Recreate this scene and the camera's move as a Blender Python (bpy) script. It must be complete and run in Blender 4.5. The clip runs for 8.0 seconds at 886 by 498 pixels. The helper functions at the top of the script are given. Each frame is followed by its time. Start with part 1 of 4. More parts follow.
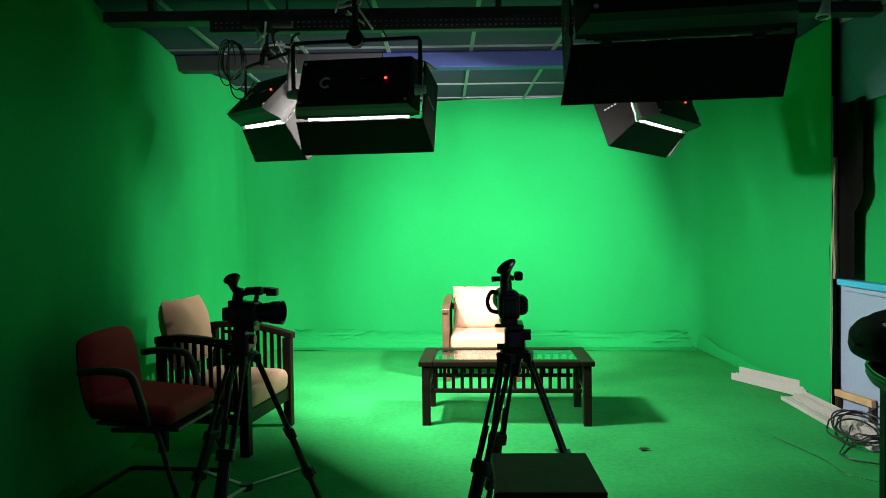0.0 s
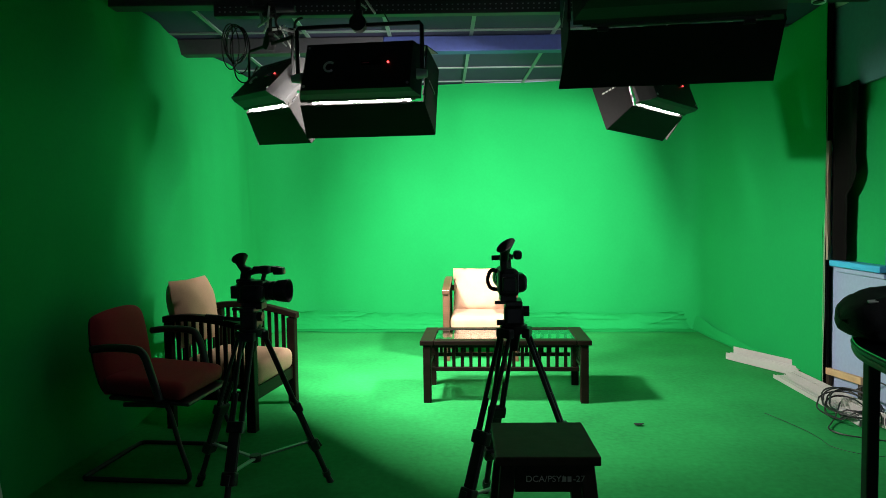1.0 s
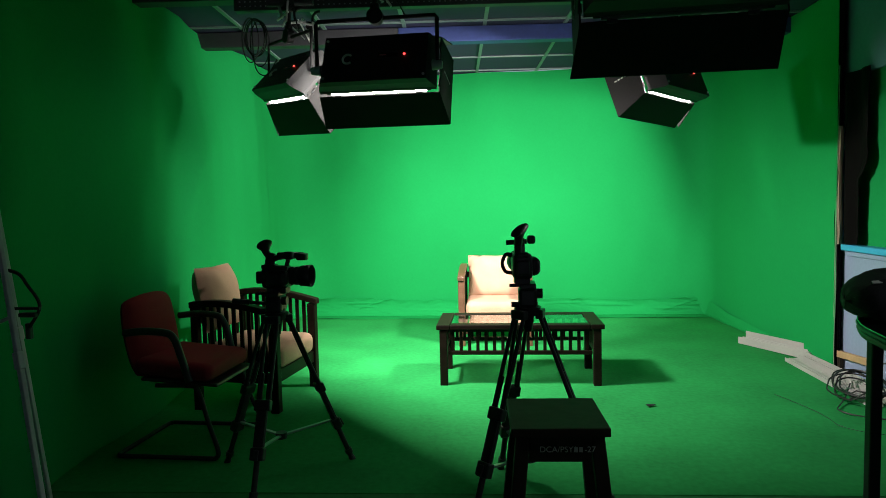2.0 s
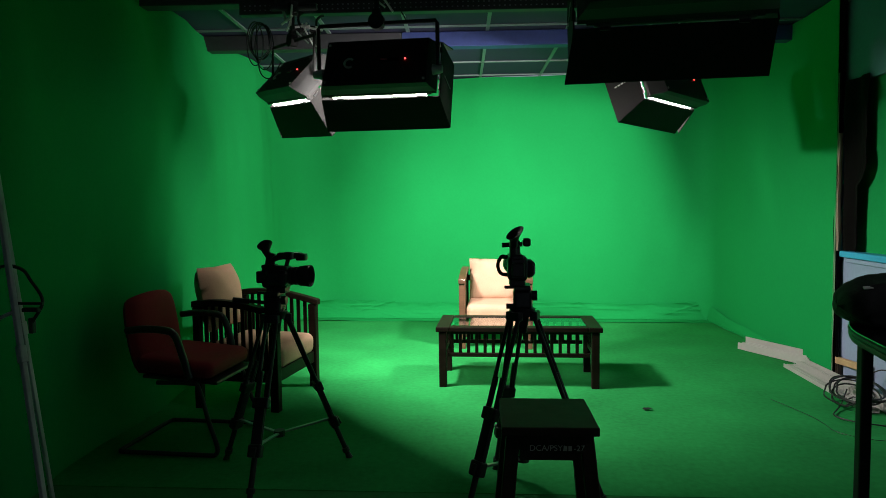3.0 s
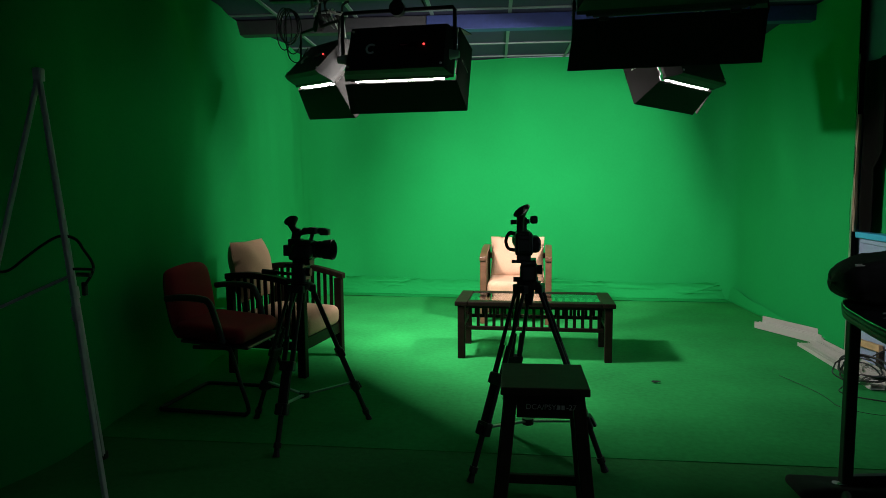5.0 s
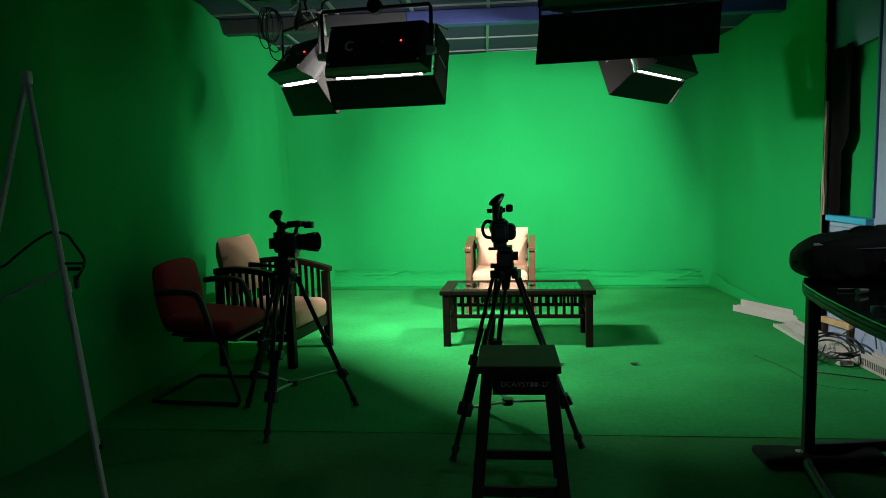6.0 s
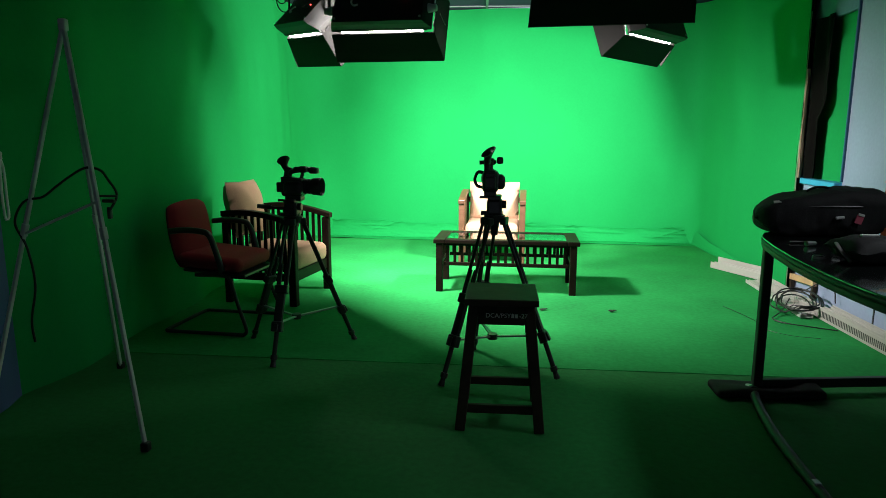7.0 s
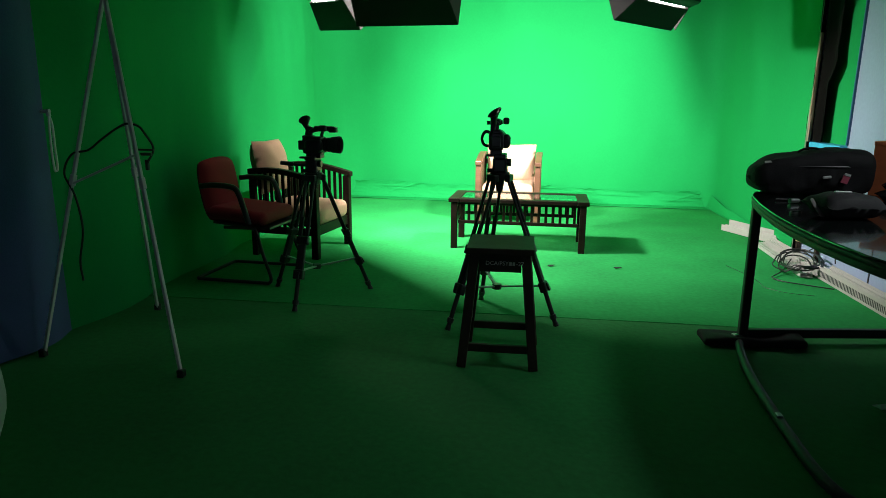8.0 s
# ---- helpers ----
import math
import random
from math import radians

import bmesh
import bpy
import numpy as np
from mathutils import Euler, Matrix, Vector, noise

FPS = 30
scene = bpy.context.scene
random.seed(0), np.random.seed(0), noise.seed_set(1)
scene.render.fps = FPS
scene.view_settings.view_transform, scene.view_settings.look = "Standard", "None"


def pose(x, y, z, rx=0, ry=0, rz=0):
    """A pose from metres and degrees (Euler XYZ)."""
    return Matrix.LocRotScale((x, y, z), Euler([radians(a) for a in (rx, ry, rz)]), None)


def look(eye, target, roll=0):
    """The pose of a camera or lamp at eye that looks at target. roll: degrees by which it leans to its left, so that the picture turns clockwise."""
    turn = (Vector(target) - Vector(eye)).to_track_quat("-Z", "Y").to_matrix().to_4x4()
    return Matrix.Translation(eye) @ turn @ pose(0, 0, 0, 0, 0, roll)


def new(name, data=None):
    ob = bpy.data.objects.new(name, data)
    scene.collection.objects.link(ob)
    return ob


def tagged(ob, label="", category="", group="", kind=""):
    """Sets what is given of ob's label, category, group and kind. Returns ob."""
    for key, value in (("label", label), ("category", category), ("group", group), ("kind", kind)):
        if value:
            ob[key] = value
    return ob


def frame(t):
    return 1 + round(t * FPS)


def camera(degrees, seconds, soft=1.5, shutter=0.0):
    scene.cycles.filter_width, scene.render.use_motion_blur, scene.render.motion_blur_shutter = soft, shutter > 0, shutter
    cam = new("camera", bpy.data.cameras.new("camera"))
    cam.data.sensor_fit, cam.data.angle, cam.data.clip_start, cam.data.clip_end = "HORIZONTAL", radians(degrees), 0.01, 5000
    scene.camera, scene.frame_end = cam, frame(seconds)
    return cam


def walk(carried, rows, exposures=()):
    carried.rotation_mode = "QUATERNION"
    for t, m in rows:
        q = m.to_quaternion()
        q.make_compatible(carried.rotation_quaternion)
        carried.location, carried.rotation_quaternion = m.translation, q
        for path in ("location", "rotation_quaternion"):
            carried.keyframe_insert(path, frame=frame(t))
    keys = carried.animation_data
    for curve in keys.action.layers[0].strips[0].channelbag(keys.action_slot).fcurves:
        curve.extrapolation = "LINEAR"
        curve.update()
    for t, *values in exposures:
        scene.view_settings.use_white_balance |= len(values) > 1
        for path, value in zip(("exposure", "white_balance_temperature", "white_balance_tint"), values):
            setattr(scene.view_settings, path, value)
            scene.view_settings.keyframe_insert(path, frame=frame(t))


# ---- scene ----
cam = camera(69.3, 8.0, 0.75)
PATH = [
    (0, (0.238, -0.004, 1.368), (0.089, 1.99, 1.311), -0.8),
    (0.5, (0.236, -0.045, 1.363), (0.077, 1.946, 1.271), -1.2),
    (1, (0.234, -0.097, 1.35), (0.087, 1.895, 1.245), -0.8),
    (1.5, (0.23, -0.179, 1.338), (0.05, 1.809, 1.216), -1.0),
    (2.8, (0.257, -0.234, 1.34), (0.062, 1.751, 1.192), -1.3),
    (3, (0.276, -0.252, 1.331), (0.068, 1.733, 1.206), -0.7),
    (3.5, (0.306, -0.286, 1.331), (0.026, 1.69, 1.196), -0.5),
    (4, (0.334, -0.322, 1.323), (0.072, 1.652, 1.14), -0.0),
    (4.5, (0.356, -0.397, 1.326), (0.061, 1.572, 1.132), 0.0),
    (4.7, (0.366, -0.42, 1.326), (0.057, 1.548, 1.132), 0.0),
    (5.8, (0.468, -0.514, 1.334), (0.194, 1.46, 1.166), -1.6),
    (6, (0.47, -0.555, 1.31), (0.19, 1.415, 1.105), -1.6),
    (6.5, (0.474, -0.701, 1.292), (0.18, 1.257, 1.011), -1.0),
    (7, (0.512, -0.856, 1.29), (0.251, 1.098, 0.951), 0.2),
    (7.5, (0.589, -0.961, 1.3), (0.313, 0.994, 0.98), -1.3),
    (8, (0.655, -1.104, 1.274), (0.316, 0.816, 0.829), 0.5),
]
EXPOSURES = [(0.0, 0.0), (1.5, -0.14), (3.0, -0.66), (3.5, -0.80), (4.0, -1.03), (4.5, -0.99), (5.8, -0.68), (6.5, -0.08), (8.0, 0.34)]
walk(cam, [(t, look(eye, target, roll)) for t, eye, target, roll in PATH], EXPOSURES)


# ---- world: dull daylight, let in by two unseen, assumed openings: a doorway behind the camera and a high side window ----
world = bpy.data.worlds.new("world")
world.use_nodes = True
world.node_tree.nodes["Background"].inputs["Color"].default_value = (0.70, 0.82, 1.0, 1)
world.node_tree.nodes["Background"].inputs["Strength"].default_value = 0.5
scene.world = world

LAMP_BIG, LAMP_LEFT, LAMP_RIGHT = 44.0, 228.0, 212.0
# Strength of the lamp added at the unseen side window.
ASSUMED_WINDOW_DAY = 3.0
LAMP_COLOUR = (1.0, 0.94, 0.88)


# ---- materials ----
def material(name, colour, rough=0.7, metal=0.0, grain=0.12, scale=30.0, big=2.0, bump=0.15, spread=0.0, coat=0.0, stretch=(1, 1, 1), shine=0.5):
    """A surface with colour variation at two scales, fine relief and varied gloss."""
    m = bpy.data.materials.new(name)
    m.use_nodes = True
    nt = m.node_tree
    n, l = nt.nodes, nt.links
    b = n["Principled BSDF"]
    tc = n.new("ShaderNodeTexCoord")
    mp = n.new("ShaderNodeMapping")
    mp.inputs["Scale"].default_value = stretch
    l.new(tc.outputs["Object"], mp.inputs["Vector"])
    fine, wide = n.new("ShaderNodeTexNoise"), n.new("ShaderNodeTexNoise")
    for t, s, d in ((fine, scale, 6), (wide, big, 3)):
        t.inputs["Scale"].default_value = s
        t.inputs["Detail"].default_value = d
        l.new(mp.outputs["Vector"], t.inputs["Vector"])
    mix = n.new("ShaderNodeMath")
    mix.operation = "MULTIPLY_ADD"
    mix.inputs[1].default_value = 0.6
    l.new(wide.outputs["Fac"], mix.inputs[0])
    sc = n.new("ShaderNodeMath")
    sc.operation = "MULTIPLY"
    sc.inputs[1].default_value = 0.4
    l.new(fine.outputs["Fac"], sc.inputs[0])
    l.new(sc.outputs[0], mix.inputs[2])
    ramp = n.new("ShaderNodeValToRGB")
    lo = [max(0.0, c * (1 - 2.0 * grain)) for c in colour]
    hi = [min(1.0, c * (1 + 2.0 * grain)) for c in colour]
    ramp.color_ramp.elements[0].position, ramp.color_ramp.elements[1].position = 0.25, 0.75
    ramp.color_ramp.elements[0].color, ramp.color_ramp.elements[1].color = (*lo, 1), (*hi, 1)
    l.new(mix.outputs[0], ramp.inputs[0])
    out = ramp.outputs["Color"]
    if spread:
        info = n.new("ShaderNodeObjectInfo")
        hsv = n.new("ShaderNodeHueSaturation")
        rng = n.new("ShaderNodeMapRange")
        rng.inputs["To Min"].default_value, rng.inputs["To Max"].default_value = 1 - spread, 1 + spread
        l.new(info.outputs["Random"], rng.inputs["Value"])
        l.new(rng.outputs[0], hsv.inputs["Value"])
        l.new(out, hsv.inputs["Color"])
        out = hsv.outputs["Color"]
    l.new(out, b.inputs["Base Color"])
    rr = n.new("ShaderNodeMapRange")
    rr.inputs["To Min"].default_value, rr.inputs["To Max"].default_value = max(0.03, rough - 0.12), min(1.0, rough + 0.12)
    l.new(wide.outputs["Fac"], rr.inputs["Value"])
    l.new(rr.outputs[0], b.inputs["Roughness"])
    b.inputs["Metallic"].default_value = metal
    b.inputs["Specular IOR Level"].default_value = shine
    b.inputs["Coat Weight"].default_value = coat
    bp = n.new("ShaderNodeBump")
    bp.inputs["Strength"].default_value = bump
    bp.inputs["Distance"].default_value = 0.004
    l.new(fine.outputs["Fac"], bp.inputs["Height"])
    l.new(bp.outputs["Normal"], b.inputs["Normal"])
    return m


def glowing(name, colour, strength):
    m = bpy.data.materials.new(name)
    m.use_nodes = True
    b = m.node_tree.nodes["Principled BSDF"]
    b.inputs["Base Color"].default_value = (*colour, 1)
    b.inputs["Emission Color"].default_value = (*colour, 1)
    b.inputs["Emission Strength"].default_value = strength
    return m


def clear_glass(name, tint, rough=0.02):
    m = bpy.data.materials.new(name)
    m.use_nodes = True
    b = m.node_tree.nodes["Principled BSDF"]
    b.inputs["Base Color"].default_value = (*tint, 1)
    b.inputs["Roughness"].default_value = rough
    b.inputs["Transmission Weight"].default_value = 1.0
    b.inputs["IOR"].default_value = 1.45
    return m


GREEN_WALL = material("chroma_green_cloth", (0.011, 0.30, 0.076), 0.9, grain=0.04, scale=40, big=1.2, bump=0.12, shine=0.06)
GREEN_FLOOR = material("chroma_green_floor", (0.019, 0.27, 0.066), 0.85, grain=0.17, scale=30, big=1.6, bump=0.3, shine=0.12)
DARK_FLOOR = material("worn_green_carpet", (0.017, 0.195, 0.046), 0.80, grain=0.18, scale=30, big=1.3, bump=0.4, shine=0.3)
CEIL_TILE = material("ceiling_tile_blue_grey", (0.036, 0.028, 0.088), 0.8, grain=0.12, scale=60, big=2.5)
CEIL_BAR = material("ceiling_bar_pale", (0.18, 0.23, 0.24), 0.5, grain=0.06)
# Black beam paint; also puts the shade on the blue beam's left length.
BEAM_BLACK = material("black_painted_beam", (0.034, 0.034, 0.04), 0.55, grain=0.15)
BEAM_BLUE = material("blue_painted_beam", (0.026, 0.044, 0.17), 0.5, grain=0.15, scale=25)
BLACK_METAL = material("black_powder_coat", (0.030, 0.030, 0.031), 0.45, grain=0.12, scale=120, bump=0.08, shine=0.22)
BLACK_PLASTIC = material("black_plastic", (0.019, 0.019, 0.020), 0.38, grain=0.1, scale=140, bump=0.06)
GREY_METAL = material("grey_sheet_metal", (0.30, 0.27, 0.28), 0.45, metal=0.35, grain=0.06, scale=60, bump=0.05)
SLOT_GREY = material("grey_slot_edges", (0.30, 0.32, 0.36), 0.5, grain=0.2)
DRAPE_BLACK = material("black_velvet_drape", (0.0045, 0.0042, 0.004), 0.95, grain=0.25, scale=120, big=6.0, bump=0.3, shine=0.05)
STEEL = material("tube_steel", (0.45, 0.46, 0.47), 0.35, metal=0.9, grain=0.08)
WHITE_METAL = material("white_reflector", (0.78, 0.77, 0.76), 0.4, grain=0.02)
WOOD_DARK = material("dark_stained_wood", (0.0085, 0.005, 0.0034), 0.5, grain=0.28, scale=22, big=3, bump=0.12, spread=0.12, stretch=(1, 1, 6), shine=0.12)
WOOD_STOOL = material("old_brown_painted_wood", (0.030, 0.022, 0.015), 0.6, grain=0.3, scale=24, big=5, bump=0.25, spread=0.1, shine=0.22)
WOOD_ARM = material("reddish_teak", (0.10, 0.045, 0.024), 0.45, grain=0.2, scale=22, big=4, bump=0.1, coat=0.2, spread=0.1, stretch=(1, 1, 5))
CREAM = material("cream_upholstery", (0.50, 0.305, 0.205), 0.9, grain=0.08, scale=150, big=6, bump=0.45)
RED = material("maroon_upholstery", (0.27, 0.012, 0.022), 0.92, grain=0.12, scale=200, big=5, bump=0.4)
GLASS = clear_glass("table_glass", (0.86, 0.95, 0.90))
LENS = material("lens_glass", (0.006, 0.006, 0.009), 0.1, grain=0.02, bump=0.0, shine=0.25)
BLUE_GREY = material("blue_grey_wall_paint", (0.28, 0.34, 0.50), 0.6, grain=0.06, scale=40, big=1.5, bump=0.1)
CYAN = material("cyan_painted_sill", (0.05, 0.36, 0.60), 0.45, grain=0.06)
JAMB = material("dark_blue_jamb_paint", (0.018, 0.075, 0.17), 0.45, grain=0.08)
BLUE_CLOTH = material("dark_blue_curtain", (0.045, 0.08, 0.20), 0.9, grain=0.12, scale=150, bump=0.2)
WHITE_PLASTIC = material("white_trunking_plastic", (0.42, 0.40, 0.385), 0.42, grain=0.06, scale=35)
PALE_ALU = material("pale_painted_metal", (0.58, 0.60, 0.58), 0.45, grain=0.06)
EASEL_GREY = material("worn_grey_easel_paint", (0.74, 0.74, 0.70), 0.5, grain=0.12, scale=25)
BARE_WOOD = material("bare_pine_batten", (0.52, 0.33, 0.18), 0.6, grain=0.15, scale=20)
CABLE = material("black_cable", (0.012, 0.012, 0.013), 0.5, grain=0.05)
BLACK_CLOTH = material("black_cloth", (0.020, 0.020, 0.021), 0.75, grain=0.2, scale=160, big=7.0, bump=0.3, shine=0.22)
SELVEDGE = material("pale_green_selvedge", (0.20, 0.34, 0.20), 0.9, grain=0.15, scale=90)
BEIGE_CLOTH = material("beige_cloth_edge", (0.46, 0.36, 0.26), 0.9, grain=0.12, scale=120, bump=0.3)
ORANGE = material("orange_card_box", (0.85, 0.24, 0.09), 0.6, grain=0.08)
GLASS_BLACK = material("black_glass", (0.006, 0.008, 0.008), 0.08, grain=0.02, bump=0.0, coat=0.6)
REAR_WALL = material("rear_wall_paint", (0.11, 0.12, 0.15), 0.8, grain=0.08)
CHALK = material("white_paint_marks", (0.62, 0.62, 0.58), 0.8, grain=0.15)
DOOR = material("dark_barn_door_paint", (0.014, 0.013, 0.013), 0.6, grain=0.1, shine=0.12, scale=60, bump=0.04)
DEAD_TUBE = material("unlit_tube", (0.10, 0.10, 0.10), 0.4, grain=0.02)
TUBE = glowing("fluorescent_tube", (1.0, 0.93, 0.88), 2.5)
TUBE_BARE = glowing("bare_fluorescent_tube", (1.0, 0.93, 0.88), 26.0)
PINK = material("pink_label", (0.55, 0.10, 0.16), 0.5, grain=0.05)
CHROME = material("bright_chrome", (0.75, 0.75, 0.75), 0.12, metal=1.0, grain=0.02, bump=0.0)
TEAL = material("dark_teal_board", (0.10, 0.19, 0.26), 0.7, grain=0.08)
LED_RED = glowing("red_indicator", (1.0, 0.05, 0.05), 6.0)


# ---- building helpers ----
def thing(name, label, category, m=None, group="", kind=""):
    ob = new(name)
    ob.empty_display_size = 0.1
    ob.matrix_basis = m if m is not None else Matrix()
    return tagged(ob, label, category, group, kind)


def part(name, bm, mat, parent=None, label="", smooth=False):
    me = bpy.data.meshes.new(name)
    bmesh.ops.recalc_face_normals(bm, faces=bm.faces)
    bm.to_mesh(me)
    bm.free()
    me.materials.append(mat)
    if smooth:
        me.polygons.foreach_set("use_smooth", [True] * len(me.polygons))
        me.set_sharp_from_angle(angle=radians(40))
    ob = new(name, me)
    ob.parent = parent
    if label:
        ob["label"] = label
    return ob


def add(bm, tmp):
    me = bpy.data.meshes.new("tmp")
    tmp.to_mesh(me)
    tmp.free()
    bm.from_mesh(me)
    bpy.data.meshes.remove(me)
    return bm


def box(c, s, bevel=0.0, rot=None, bm=None, seg=2):
    """A box of size s about c, edges rounded by bevel, turned by the Euler degrees rot about c."""
    t = bmesh.new()
    bmesh.ops.create_cube(t, size=1.0)
    bmesh.ops.scale(t, vec=s, verts=t.verts)
    if bevel:
        bmesh.ops.bevel(t, geom=list(t.edges), offset=bevel, segments=seg, profile=0.5, affect="EDGES")
    m = pose(*c, *(rot or (0, 0, 0)))
    bmesh.ops.transform(t, matrix=m, verts=t.verts)
    return add(bm or bmesh.new(), t)


def rod(p, q, r, r2=None, n=12, bm=None):
    """A round bar from p to q, with radius r at p and r2 at q."""
    p, q = Vector(p), Vector(q)
    t = bmesh.new()
    bmesh.ops.create_cone(t, cap_ends=True, segments=n, radius1=r, radius2=r if r2 is None else r2, depth=(q - p).length)
    turn = (q - p).to_track_quat("Z", "Y").to_matrix().to_4x4()
    bmesh.ops.transform(t, matrix=Matrix.Translation((p + q) / 2) @ turn, verts=t.verts)
    return add(bm or bmesh.new(), t)


def bar(p, q, w, d, bevel=0.004, bm=None, up=(0, 0, 1)):
    """A rectangular bar from p to q: w across, d along up."""
    p, q = Vector(p), Vector(q)
    z = (q - p).normalized()
    x = Vector(up).cross(z)
    x = x.normalized() if x.length > 1e-4 else Vector((1, 0, 0))
    y = z.cross(x)
    t = bmesh.new()
    bmesh.ops.create_cube(t, size=1.0)
    bmesh.ops.scale(t, vec=(w, d, (q - p).length), verts=t.verts)
    if bevel:
        bmesh.ops.bevel(t, geom=list(t.edges), offset=bevel, segments=2, profile=0.5, affect="EDGES")
    m = Matrix((x, y, z)).transposed().to_4x4()
    m.translation = (p + q) / 2
    bmesh.ops.transform(t, matrix=m, verts=t.verts)
    return add(bm or bmesh.new(), t)


def smooth_line(pts, steps=6):
    """A Catmull-Rom line through pts."""
    pts = [Vector(p) for p in pts]
    ext = [pts[0] * 2 - pts[1]] + pts + [pts[-1] * 2 - pts[-2]]
    out = []
    for i in range(1, len(ext) - 2):
        a, b, c, d = ext[i - 1:i + 3]
        for k in range(steps):
            t = k / steps
            out.append(0.5 * (2 * b + (c - a) * t + (2 * a - 5 * b + 4 * c - d) * t * t + (3 * b - a - 3 * c + d) * t ** 3))
    return out + [pts[-1]]


def pipe(pts, r, n=8, bm=None, flat=1.0):
    """A tube swept along pts."""
    pts = [Vector(p) for p in pts]
    bm = bm or bmesh.new()
    rings, side = [], None
    for i, p in enumerate(pts):
        d = (pts[min(i + 1, len(pts) - 1)] - pts[max(i - 1, 0)]).normalized()
        if side is None:
            side = d.cross(Vector((0, 0, 1)))
            if side.length < 0.1:
                side = d.cross(Vector((0, 1, 0)))
        side = (side - d * side.dot(d)).normalized()
        up = d.cross(side)
        rings.append([bm.verts.new(p + side * (r * math.cos(2 * math.pi * k / n)) + up * (r * flat * math.sin(2 * math.pi * k / n))) for k in range(n)])
    for a, b in zip(rings, rings[1:]):
        for k in range(n):
            bm.faces.new((a[k], a[(k + 1) % n], b[(k + 1) % n], b[k]))
    bm.faces.new(rings[0][::-1])
    bm.faces.new(rings[-1])
    return bm


def prism(outline, depth, axis="z", at=0.0, bevel=0.0, bm=None):
    """An outline of (a, b) points pushed out by depth along an axis: x takes (y, z), y takes (x, z), z takes (x, y)."""
    t = bmesh.new()
    put = {"x": lambda a, b, c: (c, a, b), "y": lambda a, b, c: (a, c, b), "z": lambda a, b, c: (a, b, c)}[axis]
    lo = [t.verts.new(put(a, b, at)) for a, b in outline]
    hi = [t.verts.new(put(a, b, at + depth)) for a, b in outline]
    k = len(outline)
    t.faces.new(lo[::-1])
    t.faces.new(hi)
    for i in range(k):
        t.faces.new((lo[i], lo[(i + 1) % k], hi[(i + 1) % k], hi[i]))
    if bevel:
        bmesh.ops.recalc_face_normals(t, faces=t.faces)
        rim = [e for e in t.edges if abs(e.calc_face_angle(0)) > 0.9]
        bmesh.ops.bevel(t, geom=rim, offset=bevel, segments=2, profile=0.5, affect="EDGES")
    return add(bm or bmesh.new(), t)


def sheet(nu, nv, at, thick=None, bm=None):
    """A grid of nu by nv cells through at(u, v), u and v from 0 to 1."""
    bm = bm or bmesh.new()
    vs = [[bm.verts.new(at(i / nu, j / nv)) for j in range(nv + 1)] for i in range(nu + 1)]
    fs = [bm.faces.new((vs[i][j], vs[i + 1][j], vs[i + 1][j + 1], vs[i][j + 1])) for i in range(nu) for j in range(nv)]
    if thick:
        bm.normal_update()
        bmesh.ops.solidify(bm, geom=fs, thickness=thick)
    return bm


def pillow(w, h, t, n=14, power=3.0, sag=0.0, seed=0.0):
    """A stuffed cushion, w by h, t thick, lying in its own xz plane with its belly along y."""
    bm = bmesh.new()
    def fat(u, v):
        return t / 2 * max(0.0, (1 - abs(u) ** power) * (1 - abs(v) ** power)) ** 0.45
    def put(u, v, s):
        k = 1 - 0.04 * (1 - abs(u * v)) * (abs(u) ** 5 + abs(v) ** 5)
        w1 = 0.012 * noise.noise(Vector((u * 2 + seed, v * 2, s * 3)))
        return (u * w / 2 * k, s * fat(u, v) + w1, v * h / 2 * k - sag * (1 - u * u) * (v > 0) * v)
    for s in (-1, 1):
        sheet(n, n, lambda a, b: put(a * 2 - 1, b * 2 - 1, s), bm=bm)
    bmesh.ops.remove_doubles(bm, verts=bm.verts, dist=0.0009)
    return bm


# ---- the room ----
BACK, TOP = 7.50, 2.88


def left_x(y):
    k = min(1.0, max(0.0, (2.4 - y) / 0.6))
    return -2.41 + 0.080 * (BACK - y) - 0.07 * k * k * (3 - 2 * k)


def right_x(y):
    return 2.60 + (BACK - y) * 0.062


floor = tagged(part("floor", box((0.12, 2.17, -0.06), (5.60, 10.86, 0.12)), DARK_FLOOR), "worn dark green carpet floor", "floor", kind="structure")

# the chroma floor cloth, with a slightly raised hem
def cloth_floor(u, v):
    x = -2.40 + 5.2 * u
    y0 = 2.63 + 0.035 * (x + 0.9)
    y = y0 + (BACK - 0.03 - y0) * v
    return (x, y, 0.0028 + 0.002 * abs(noise.noise(Vector((x * 1.3, y * 1.3, 0)))))


tagged(part("floor_cloth", sheet(60, 60, cloth_floor, 0.002), GREEN_FLOOR, smooth=True), "bright chroma green floor cloth with a hem", "floor cloth", kind="structure")


def folds(s, z, seed):
    f = 0.013 * math.sin(s * 5.1 + seed + 0.6 * math.sin(s * 2.3)) + 0.012 * noise.noise(Vector((s * 1.7, z * 0.25, seed)))
    return f * min(1.0, 0.3 + 0.5 * abs(z - 1.0)) + 0.006 * noise.noise(Vector((s * 5, z * 2, seed + 4)))


# one length of cloth: along the side wall, round the soft corner, over the back wall and along the other side
R_W, R_E = 0.55, 0.30
SIDE_W, SIDE_E = (1.55, BACK - R_W), (BACK - R_E, 4.90)
BACK_W, BACK_E = left_x(BACK) + R_W, right_x(BACK) - R_E
CELLS = (130, 16, 84, 12, 42)


